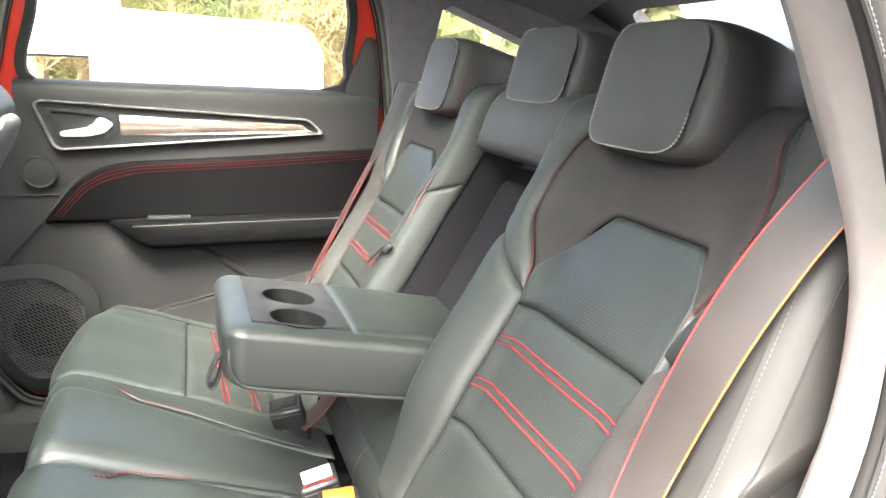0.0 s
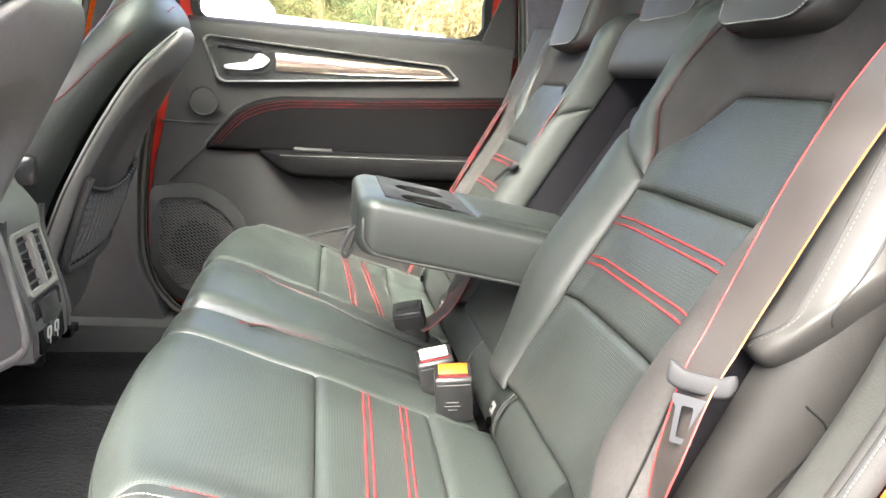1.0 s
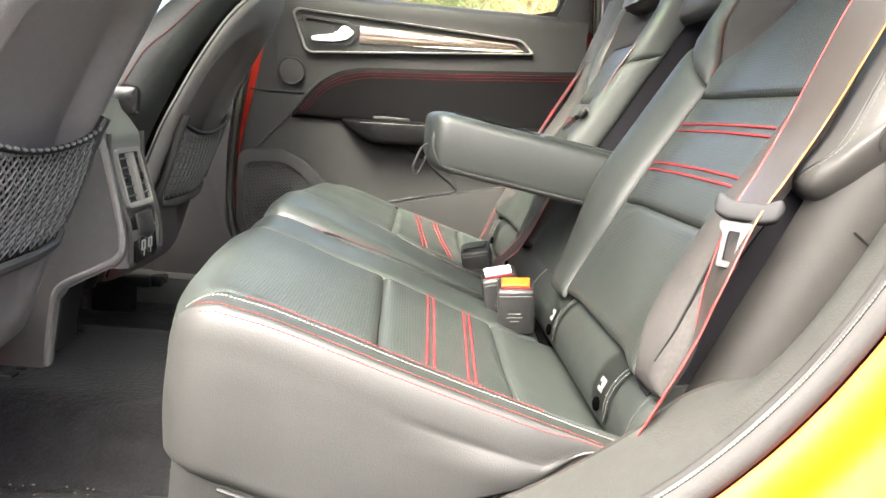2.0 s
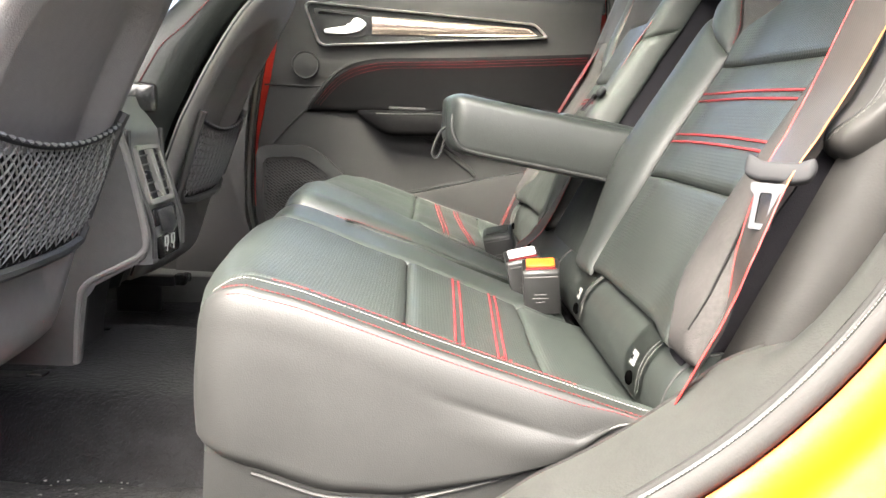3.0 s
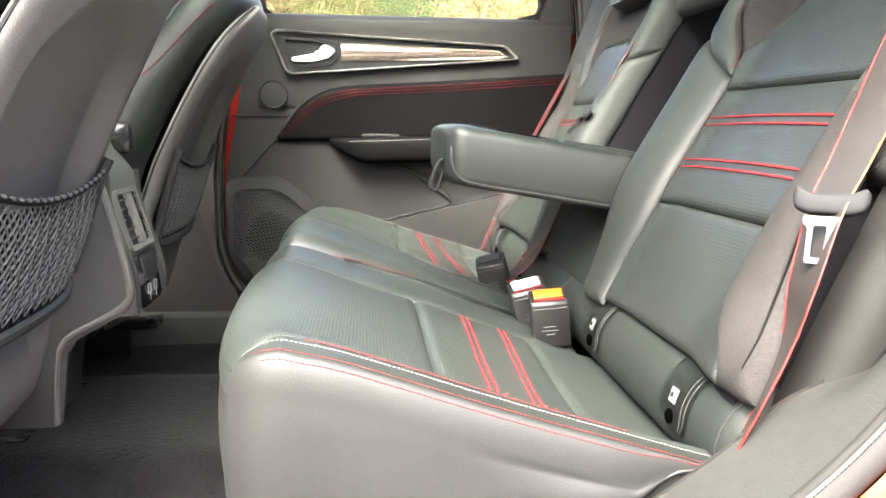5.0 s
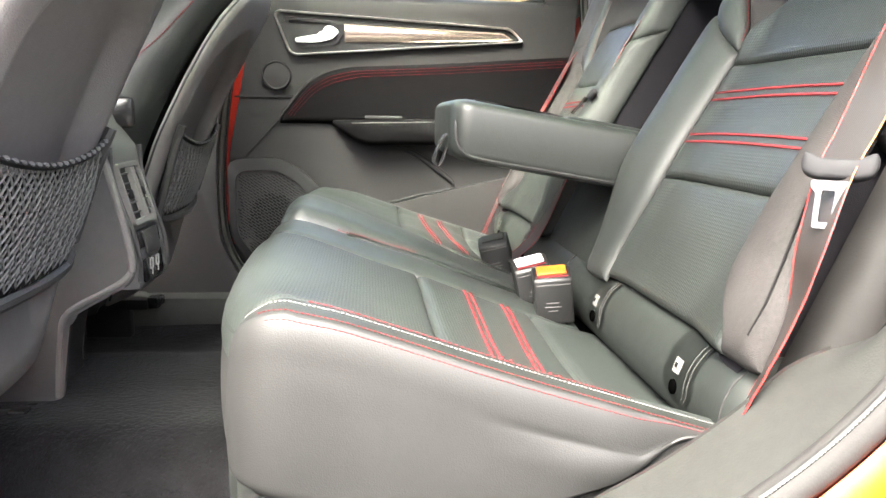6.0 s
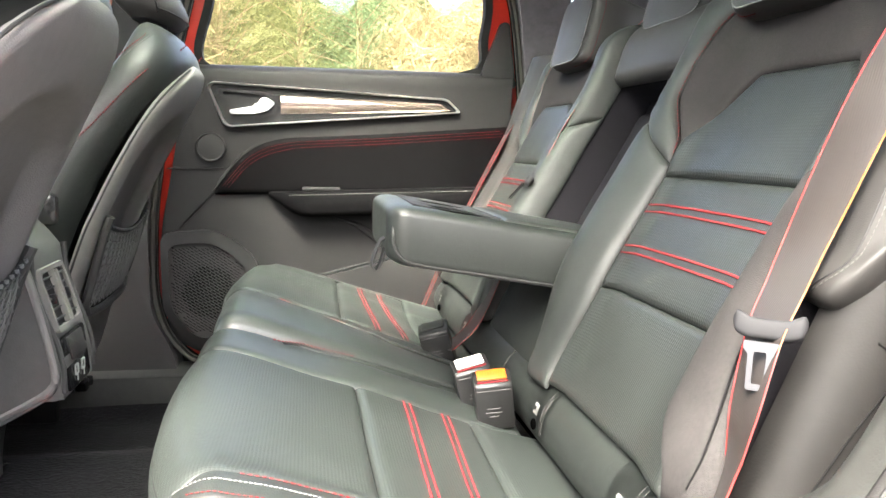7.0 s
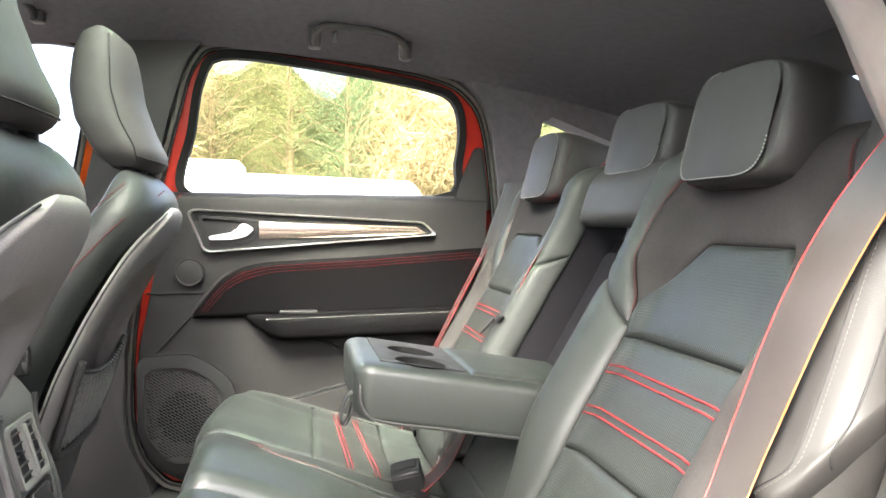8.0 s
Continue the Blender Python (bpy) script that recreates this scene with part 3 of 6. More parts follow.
sheet(bm, rows)
bmesh.ops.solidify(bm, geom=bm.faces[:], thickness=0.004)
ARCH = material("dark grained side plastic", (0.018, 0.017, 0.0163), 0.6, spec=0.25, bump=0.12, bump_scale=500, scale=7)
tagged(link("trim_wheel_arch", bm, PALE_PLASTIC), "dark grained plastic wheel arch cover beside the seat", "side trim", kind="structure")
GROOVE = ((0.272, 0.701), (0.283, 0.699), (0.293, 0.706), (0.315, 0.737), (0.35, 0.79), (0.378, 0.828), (0.384, 0.838), (0.381, 0.848), (0.366, 0.860))
groove = smooth_curve([(x, float(np.interp(x - 0.245 - 0.44 * (z - 0.70), (0.020, 0.022, 0.027, 0.036, 0.05, 0.08, 0.13, 0.22), (0.458, 0.442, 0.431, 0.423, 0.416, 0.411, 0.409, 0.408))) - 0.0006, z) for x, z in GROOVE], 6)
tagged(link("trim_joint", tube(groove, 0.0010, 6), BLACK), "dark joint line in the wheel arch cover", "trim joint", kind="structure")
# plain side panel between the seat and the wheel arch, curling in towards the seat
rows = []
for z in np.linspace(0.640, 0.975, 32):
    xf = 0.245 + 0.44 * (z - 0.70)
    rows.append([Vector((xf + u, y, z)) for u, y in ((0.020, 0.458), (0.022, 0.442), (0.027, 0.431), (0.036, 0.423), (0.05, 0.416), (0.08, 0.411), (0.13, 0.409), (0.22, 0.408))])
bm = bmesh.new()
sheet(bm, rows)
bmesh.ops.solidify(bm, geom=bm.faces[:], thickness=-0.004)
tagged(link("trim_seat_side", bm, ARCH), "matt grey plastic panel beside the backrest", "side trim", kind="structure")
# painted outer body round the doorway
rows = []
prof = [(0.004, 0.020), (0.012, 0.030), (0.030, 0.034), (0.045, 0.040), (0.060, 0.060), (0.10, 0.075), (0.25, 0.085), (0.45, 0.07)]
for g0, d0 in prof:
    wide, slim = grow(rim, g0 + 0.012), grow(rim, min(g0, 0.09) + 0.012)
    rows.append([near(a_.x, a_.y, d0) if p.x > -0.3 and p.y < 1.25 else near(b_.x, b_.y, d0) for p, a_, b_ in zip(rim, wide, slim)])
bm = bmesh.new()
sheet(bm, rows, close_u=True)
bmesh.ops.solidify(bm, geom=bm.faces[:], thickness=0.003)
tagged(link("wall_near_body", bm, PAINT), "glossy orange painted rear wing round the doorway", "car body", kind="structure")

tagged(link("wall_near_front", rbox(-1.28, 0.33, 0.68, 0.7, 0.06, 0.74, 0.02), PLASTIC), "dark front door inner panel", "door panel", kind="structure")

# the near rear door, swung wide open in front of the doorway, closes the place on that side
swing = Matrix.Rotation(radians(14), 3, "Z")
bm = rbox(0, -0.46, 0.80, 0.09, 0.92, 0.80, 0.03, segments=3)
bmesh.ops.rotate(bm, matrix=swing.inverted(), verts=bm.verts)
bmesh.ops.translate(bm, vec=(-0.93, 0.27, 0.0), verts=bm.verts)
tagged(link("wall_open_door", bm, DOOR_PLASTIC), "dark lining of the wide open near door", "door panel", kind="structure")

# ---------------------------------------------------------------- far rear door
door = thing("car_door", (0.02, FARY, 0.48), "closed car door with charcoal trim, orange painted frame, glossy inlay", "car door")
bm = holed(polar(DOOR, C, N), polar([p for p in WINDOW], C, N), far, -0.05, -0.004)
# darker, redder tone paints in the shade that lies on this frame
part("painted_frame", bm, SHADED_PAINT, door, "orange painted door frame, shade put into its colour")
win_cut = polar(grow(WINDOW, 0.014), C, N)
part("window_seal", holed(win_cut, polar(grow(WINDOW, -0.004), C, N), far, -0.03, 0.003), RUBBER, door, "black window seal")
pane = part("window_pane", prism(polar(grow(WINDOW, 0.004), C, N), far, -0.03, -0.026, 0), glass, door, "clear side window")
pane.visible_shadow = False
TRIM = rounded([(-0.315, 1.178), (-0.355, 1.10), (-0.38, 0.95), (-0.410, 0.80), (-0.414, 0.64), (-0.390, 0.530), (-0.29, 0.478), (0.05, 0.482), (0.30, 0.572), (0.41, 0.72), (0.435, 0.95), (0.435, 1.12), (0.41, 1.178)], 0.03, 5)
part("lower_panel", prism(TRIM, far, -0.004, 0.006, 0.006), DOOR_PLASTIC, door, "charcoal grained plastic lower panel")
# upper shelf that rolls over to the window sill
rows = []
for i in range(41):
    x = -0.33 + 0.765 * i / 40
    row = []
    for k in range(11):
        s = k / 10
        a_ = math.pi * 0.5 * sstep(0.0, 0.45, s)
        z = 1.188 - 0.02 * (1 - math.cos(a_)) - max(0, s - 0.45) / 0.55 * (0.20 if x > -0.36 else 0.18)
        d = -0.012 + 0.038 * math.sin(a_) - 0.016 * max(0, s - 0.45) / 0.55
        row.append(far(x, z, d))
    rows.append(row)
bm = bmesh.new()
sheet(bm, rows)
part("upper_panel", bm, DOOR_PLASTIC, door, "soft charcoal upper panel below the window")
part("corner_cover", prism(rounded([(0.355, 1.18), (0.405, 1.31), (0.425, 1.31), (0.445, 1.15)], 0.008, 4), far, 0.0, 0.022, 0.006), DOOR_PLASTIC, door, "triangular plastic cover behind the window")
# handle recess and inlay strip
STRIP = rounded([(-0.296, 1.137), (-0.283, 1.147), (0.272, 1.121), (0.309, 1.087), (-0.247, 1.042), (-0.262, 1.050)], 0.012, 5)
STRIP_IN = rounded([(-0.2895, 1.1340), (-0.2795, 1.1415), (0.2690, 1.1168), (0.3000, 1.0898), (-0.2435, 1.0465), (-0.2565, 1.0535)], 0.011, 5)
bm = bmesh.new()
sheet(bm, [[far(u, v, d) for u, v in c] for c, d in ((STRIP, 0.0), (STRIP, 0.027), ([(a_[0] * 0.6 + b_[0] * 0.4, a_[1] * 0.6 + b_[1] * 0.4) for a_, b_ in zip(STRIP, STRIP_IN)], 0.034), (STRIP_IN, 0.029), (STRIP_IN, 0.0))], close_u=True)
part("trim_surround", bm, CHROME, door, "satin chrome surround")
part("backing", prism(STRIP_IN, far, 0.0, 0.022, 0), GLOSS, door, "black recess plate")
rows = []
for u in np.linspace(-0.128, 0.278, 40):
    zt, zb = np.interp(u, (-0.128, 0.256, 0.278), (1.118, 1.108, 1.0935)), np.interp(u, (-0.128, 0.25, 0.278), (1.076, 1.088, 1.0915))
    rows.append([far(u, zb + (zt - zb) * k / 10, 0.0215 + 0.010 * math.sin(math.pi * (0.08 + 0.84 * k / 10)) ** 0.7) for k in range(11)])
bm = bmesh.new()
sheet(bm, rows)
part("inlay", bm, INLAY, door, "glossy brushed inlay strip")
bm = bmesh.new()
CUPO, CUPI = rounded([(-0.275, 1.132), (-0.155, 1.124), (-0.128, 1.10), (-0.150, 1.068), (-0.236, 1.059)], 0.012, 5), rounded([(-0.264, 1.125), (-0.158, 1.117), (-0.139, 1.10), (-0.155, 1.075), (-0.231, 1.067)], 0.012, 5)
sheet(bm, [[far(u, v, d) for u, v in c] for c, d in ((CUPO, 0.02), (CUPO, 0.029), (CUPI, 0.029), (CUPI, 0.018))], close_u=True)
part("handle_cup", bm, GLOSS, door, "black handle recess rim")
LEVER = rounded([(-0.246, 1.082), (-0.185, 1.093), (-0.172, 1.113), (-0.158, 1.112), (-0.140, 1.100), (-0.158, 1.082), (-0.19, 1.074), (-0.244, 1.072)], 0.006, 4)
part("door_handle", prism(LEVER, far, 0.022, 0.036, 0.005, 3), CHROME, door, "polished release lever")
# tweeter cover
rows = []
for k in range(7):
    r, d = ((0.0345, 0.008), (0.034, 0.020), (0.032, 0.0225), (0.029, 0.0205), (0.02, 0.022), (0.01, 0.023), (0.0005, 0.0233))[k]
    rows.append([far(-0.291 + r * math.cos(2 * math.pi * j / 32), 0.995 + r * math.sin(2 * math.pi * j / 32), d) for j in range(32)])
part("tweeter_cover", loft(rows), DOOR_PLASTIC, door, "round tweeter cover")
# upper left panel below the tweeter and its joint lines
part("joint_line", tube([far(-0.392, 0.943, 0.009), far(-0.32, 0.944, 0.009), far(-0.25, 0.946, 0.009)], 0.0022, 6), DARK, door, "dark joint line")
part("joint_line", tube([far(-0.288, 0.889, 0.008), far(-0.33, 0.845, 0.008), far(-0.37, 0.80, 0.008)], 0.0022, 6), DARK, door, "dark joint line")


BT = interp([-0.29, -0.225, -0.176, -0.12, 0.1, 0.42], [0.89, 0.975, 1.008, 1.022, 1.035, 1.060])
# padded bolster: its top edge climbs from the lower corner
bm = bmesh.new()
rows = []
for i in range(49):
    u = -0.285 + 0.72 * (i / 48) ** 1.15
    top, bot = BT(u), 0.882 + 0.012 * (u + 0.285)
    row = []
    for k in range(19):
        s = 0.5 - 0.5 * math.cos(math.pi * k / 18)
        v = bot + (top - bot) * s
        e = min((v - bot), (top - v), (u + 0.285) * 0.8 + 0.0005)
        row.append(far(u, v, 0.002 + 0.020 * math.sqrt(max(0, 1 - (1 - min(1, e / 0.012)) ** 2))))
    rows.append(row)
sheet(bm, rows)
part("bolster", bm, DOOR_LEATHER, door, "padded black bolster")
part("piping", tube([far(u, BT(u) + 0.002, 0.010) for u in np.linspace(-0.287, 0.43, 60)], 0.0035, 6), DARK, door, "dark seam above the bolster")
for off in (0.013, 0.019, 0.026):
    pts = [far(u + off * 0.9, BT(u) - off * (0.35 + 0.65 * sstep(-0.28, -0.15, u)), 0.0235) for u in np.linspace(-0.278 + off * 0.1, 0.40, 70)]
    part("red_stitching", stitches(pts, 0.0005, 0.004, 0.0018), RED, door, "red stitch row", kind="stuff")
# door armrest
rows = []
for i in range(33):
    s = i / 32
    x = -0.158 + 0.60 * s
    k = sstep(0, 0.16, s) ** 0.6
    zt = 0.892 + 0.018 * s
    h = 0.012 + 0.052 * k
    d = 0.02 + 0.055 * k
    row = []
    for j in range(20):
        a_ = 2 * math.pi * j / 20
        c_, s_ = math.cos(a_), math.sin(a_)
        ex_ = lambda q: math.copysign(abs(q) ** 0.6, q)
        row.append(far(x, zt - h / 2 + h / 2 * ex_(s_), d / 2 + d / 2 * ex_(c_)))
    rows.append(row)
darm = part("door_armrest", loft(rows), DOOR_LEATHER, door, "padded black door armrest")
part("red_stitching", stitches([far(x, 0.892 + 0.03 * (x + 0.158) - 0.008, 0.072) for x in np.linspace(-0.11, 0.42, 40)], 0.0011, 0.004, 0.002), GREY_THREAD, darm, "pale stitch row", kind="stuff")
part("switch", rbox(-0.035, FARY - 0.045, 0.900, 0.09, 0.020, 0.008, 0.003), DARK, darm, "black window switch")
# pocket recess below the armrest
POCKET = smooth_curve([far(0.00, 0.83, 0.008), far(0.05, 0.81, 0.008), far(0.10, 0.775, 0.008), far(0.138, 0.745, 0.008), far(0.135, 0.728, 0.008), far(0.06, 0.71, 0.008), far(-0.02, 0.69, 0.008), far(-0.12, 0.668, 0.008)], 6)
part("pocket_edge", tube(POCKET, lambda t: 0.0022 + 0.006 * math.sin(math.pi * min(1, t * 1.8)) if t < 0.55 else 0.0022, 8), DARK, door, "dark lower edge of the pull recess")
bm = prism(rounded([(-0.12, 0.665), (0.02, 0.695), (0.14, 0.725), (0.38, 0.78), (0.38, 0.55), (0.1, 0.50), (-0.15, 0.50)], 0.02, 4), far, 0.0, 0.030, 0.008)
part("map_pocket", bm, DOOR_PLASTIC, door, "grey plastic map pocket")
# speaker housing
HOUS = rounded([(-0.411, 0.792), (-0.29, 0.800), (-0.238, 0.772), (-0.185, 0.725), (-0.20, 0.53), (-0.335, 0.508), (-0.409, 0.60)], 0.03, 6)
HOUS_IN = rounded([(-0.392, 0.765), (-0.298, 0.770), (-0.255, 0.748), (-0.215, 0.71), (-0.225, 0.55), (-0.33, 0.535), (-0.39, 0.61)], 0.03, 6)
bm = bmesh.new()
sheet(bm, [[far(u, v, d) for u, v in c] for c, d in ((HOUS, 0.0), (HOUS, 0.026), (HOUS_IN, 0.034), (HOUS_IN, 0.024))], close_u=True)
part("speaker_surround", bm, DOOR_PLASTIC, door, "moulded speaker surround")
grille = part("speaker_grille", prism(HOUS_IN, far, 0.0, 0.026, 0), PLASTIC, door, "charcoal speaker grille")
bm = bmesh.new()
for k in range(-22, 23):
    for q in range(-13, 14):
        a_, b_ = k * 0.0060, q * 0.0125 + (0.006 if k % 2 else 0)
        u, v = -0.300 + b_ * 0.82 + a_ * 0.57, 0.648 + a_ * 0.82 - b_ * 0.57
        if not (-0.385 < u < -0.222 and 0.552 < v < 0.758) or (u > -0.25 and v > 0.725) or (u < -0.36 and v < 0.60):
            continue
        ln = 0.0052
        p0, p1 = far(u - ln * 0.82, v + ln * 0.57, 0.0258), far(u + ln * 0.82, v - ln * 0.57, 0.0258)
        tube_into(bm, [p0, p1], 0.0018 if math.hypot(a_, b_) < 0.062 else 0.0010, 5)
part("grille_slot_field", bm, BLACK, grille, "slanted black slots", kind="stuff")
# seal of the far doorway and the pillar edge
rear_seal = link("door_seal", tube([far(p.x, p.y, 0.012) for p in grow(DOOR, 0.008)], 0.009, 8, closed=True), SEAL)
tagged(rear_seal, "grey rubber door seal on the body", "door seal")
part("lip", tube([far(p.x, p.y, 0.0185) for p in grow(DOOR, 0.003)], 0.0032, 6, closed=True), RUBBER, rear_seal, "thin black sealing lip")
front_seal = smooth_curve([far(x, z, 0.012) for x, z in ((-1.3, 1.50), (-0.95, 1.528), (-0.70, 1.535), (-0.575, 1.530), (-0.515, 1.506), (-0.508, 1.456), (-0.53, 1.30), (-0.565, 1.10))], 8)
fore_seal = link("door_seal", tube(front_seal, 0.008, 8), SEAL)
tagged(fore_seal, "grey rubber seal round the front doorway", "door seal")
part("lip", tube([p + Vector((-0.005, -0.0065, 0)) for p in front_seal], 0.0030, 6), RUBBER, fore_seal, "thin black sealing lip")

# grab handle under the roof
grab = thing("grab_handle", (0.1, 1.70, 1.55), "folded grey grab handle on the headliner", "grab handle")
pts = smooth_curve([(0.0, 1.685, 1.525), (0.005, 1.665, 1.548), (0.03, 1.655, 1.560), (0.10, 1.652, 1.557), (0.165, 1.655, 1.548), (0.20, 1.665, 1.53), (0.207, 1.685, 1.508)], 6)
part("bar", tube(pts, 0.009, 8), PLASTIC, grab, "grey plastic bar")
for x in (0.0, 0.21):
    part("mount", rbox(x, 1.695, 1.545 - 0.08 * x, 0.03, 0.03, 0.06, 0.008), PLASTIC, grab)
part("coat_hook", rbox(0.045, 1.672, 1.54, 0.012, 0.02, 0.022, 0.004), PALE_PLASTIC, grab, "small coat hook")
copy_thing(grab, pose(-0.70, 1.70, 1.592))

# ---------------------------------------------------------------- rear bench
XB = interp([0.55, 0.60, 0.66, 0.83, 0.97, 1.05, 1.12, 1.185, 1.205, 1.217, 1.228], [0.185, 0.195, 0.225, 0.310, 0.391, 0.435, 0.463, 0.483, 0.496, 0.513, 0.545])
SEAT = 0.689  # middle of the near seat


def back_surf(y, z):
    """The near seat's backrest: a hollow between two bolsters, the outer one rolling away."""
    q = y - SEAT
    x = XB(z)
    if q > 0:
        x -= 0.040 * sstep(0.09, 0.19, q) * (1 - 0.5 * sstep(1.0, 1.18, z)) * (0.3 + 0.7 * sstep(0.70, 0.88, z)) - 0.045 * sstep(0.206, 0.231, q)
    else:
        x -= 0.012 * sstep(0.10, 0.19, -q) * (1 - 0.3 * sstep(1.0, 1.18, z)) - 0.06 * sstep(0.225, 0.33, -q)
    return Vector((x, y, z))


RED_IN = interp([0.98, 1.02, 1.074, 1.12, 1.16, 1.21], [0.817, 0.826, 0.862, 0.866, 0.850, 0.80])
RED_OUT = interp([0.98, 1.02, 1.074, 1.12, 1.16, 1.21], [0.563, 0.556, 0.525, 0.515, 0.515, 0.54])
HEX_IN = interp([0.97, 1.0, 1.02, 1.05, 1.095], [0.818, 0.824, 0.823, 0.785, 0.728])
HEX_OUT = interp([0.97, 1.0, 1.05, 1.075, 1.095], [0.547, 0.545, 0.545, 0.556, 0.580])
OUT = (-1, 0, 0.5)


FLUSH = dict(puff=0.006, sink=0.003, edge=0.009)


def swell(v, lo, hi, edge, t, puff=0.008, sink=0.012):
    """Height of an upholstered panel's skin above its base, a thread's breadth more."""
    x = min(1.0, max(0.0, min(v - lo, hi - v)) / edge)
    return -sink + (puff + sink) * math.sqrt(1 - (1 - x) ** 2) + 0.004 * math.sin(math.pi * (v - lo) / (hi - lo)) * math.sin(math.pi * t) + 0.0008


SIDE_X = interp([0.860, 0.880, 0.899, 0.923, 0.949, 1.003, 1.070, 1.152, 1.215], [0.316, 0.318, 0.331, 0.350, 0.362, 0.382, 0.405, 0.434, 0.455])
SIDE_Y = interp([0.0, 0.2, 0.4, 0.55, 0.7, 0.82, 0.92, 1.0], [0.510, 0.478, 0.453, 0.433, 0.418, 0.408, 0.404, 0.404])
SIDE_D = interp([0.0, 0.2, 0.4, 0.55, 0.7, 0.82, 0.92, 1.0], [0.026, 0.006, -0.001, 0.0, 0.009, 0.023, 0.050, 0.110])


def side_skin(w, z):
    """The outer side pad: w runs from under the belt round to the wheel arch cover."""
    foot = math.sqrt(max(0.0, 1 - (max(0.0, 0.912 - z) / 0.038) ** 2))
    rise = 0.45 * max(0.0, w - 0.5) ** 2 * sstep(1.12, 0.90, z)
    return Vector((SIDE_X(z) + SIDE_D(w) + 0.055 * (1 - foot) + 0.4 * rise, SIDE_Y(w) + 0.018 * (1 - foot), z + rise))


def bench_back(bench, tf):
    """One outer seat's backrest, panel by panel."""
    def p(name, mat, label, *args, **kw):
        return part(name, pad(back_surf, *args, out=OUT, tf=tf, **kw), mat, bench, label)
    p("lower_panel", RIBBED, "ribbed black lower back panel", lambda b: 0.547 - 0.05 * sstep(0.76, 0.72, b), lambda b: 0.818 + 0.015 * sstep(0.83, 0.72, b), 0.702, 0.832, nu=34, **FLUSH)
    p("stripe_panel", RIBBED, "ribbed black panel with red stripes", 0.548, 0.818, 0.832, 0.972, nu=34, **FLUSH)
    p("centre_panel", RIBBED, "ribbed black shield-shaped panel", HEX_OUT, HEX_IN, 0.972, 1.094, nu=34, **FLUSH)
    p("collar_panel", SUEDE, "dark suede collar panel", lambda b: RED_OUT(b), lambda b: RED_IN(b), lambda s: 1.005 + 0.089 * sstep(0.0, 0.16, s) * (1 - sstep(0.60, 1.0, s)), 1.224, puff=0.005, crown=0.0, nu=40, sink=0.003, edge=0.010)
    p("inner_bolster", BOLSTER, "smooth black inner bolster", lambda b: 0.818 + 0.015 * sstep(0.83, 0.72, b), 0.918, 0.695, lambda s: 0.985 + 0.075 * s, edge=0.018, puff=0.008, sink=0.002)
    p("inner_shoulder", BOLSTER, "smooth black shoulder panel", RED_IN, 0.918, lambda s: 0.985 + 0.075 * s, 1.224, edge=0.016, puff=0.008, sink=0.002)
    p("outer_bolster", SUEDE, "dark suede outer bolster", lambda b: 0.470 - 0.028 * sstep(0.82, 0.73, b), lambda b: 0.563 - 0.012 * sstep(0.95, 1.02, b) - 0.062 * sstep(0.765, 0.705, b), 0.702, lambda s: 1.05 - 0.065 * s, edge=0.022, puff=0.010, sink=0.006)
    p("outer_shoulder", LEATHER, "smooth black outer shoulder panel", 0.470, RED_OUT, lambda s: 1.05 - 0.065 * s, 1.224, edge=0.02, puff=0.008)
    # outer side pad: a long roll that stands forward of the backrest, its foot hooked under
    rows = [[tf(side_skin(w, z)) for w in np.linspace(0, 1, 41)] for z in np.concatenate([np.linspace(0.874, 0.93, 18), np.linspace(0.94, 1.215, 30)])]
    bm = bmesh.new()
    sheet(bm, rows)
    side = part("side_pad", bm, SIDE_LEATHER, bench, "smooth black leather side pad")
    run = [(0.36 + 0.20 * sstep(0.890, 0.925, z), z) for z in np.linspace(0.894, 1.205, 70)]
    part("seam", tube([tf(side_skin(w, z) + Vector((-0.0004, -0.0002, 0))) for w, z in run], 0.0009, 6), DARK, side, "dark seam")
    part("stitching", stitches([tf(side_skin(w + 0.045, z) + Vector((-0.0006, -0.0004, 0))) for w, z in run], 0.0004, 0.0034, 0.0014), STITCH_DIM, side, "grey stitch row", kind="stuff")
    part("piping", tube([tf(side_skin(0.80, z) + Vector((-0.0004, -0.0004, 0))) for z in np.linspace(0.885, 1.205, 60)], 0.0010, 6), DARK, side, "dark leather piping")
    part("cross_seam", tube([tf(side_skin(w, 1.070 + 0.010 * (w - 0.3)) + Vector((-0.0003, 0, 0))) for w in np.linspace(0.05, 0.55, 20)], 0.0011, 6), DARK, side, "dark cross seam")
    part("stitching", stitches(on_surface(back_surf, [(0.474 - 0.02 * sstep(0.82, 0.74, z), z) for z in np.linspace(0.72, 0.90, 40)], 0.001, OUT, tf), 0.0004, 0.0035, 0.0015), STITCH_DIM, bench, "dim stitch row", kind="stuff")
    part("zip_seam", tube(on_surface(back_surf, [(0.486 - 0.026 * sstep(0.86, 0.74, z), z) for z in np.linspace(0.725, 0.90, 40)], 0.0096, OUT, tf), 0.0013, 6), BLACK, bench, "black seam down the bolster")
    # red double stripes across the ribbed panel
    for z in (0.930, 0.879):
        for dz in (-0.0044, 0.0044):
            pts = [on_surface(back_surf, [(y, z + dz)], swell(y, 0.548, 0.818, 0.009, (z + dz - 0.832) / 0.14, 0.006, 0.003), OUT, tf)[0] for y in np.linspace(0.552, 0.815, 60)]
            part("red_stripe", stitches(pts, 0.0012, 0.0026, 0.0006), RED, bench, "red raised stitching")
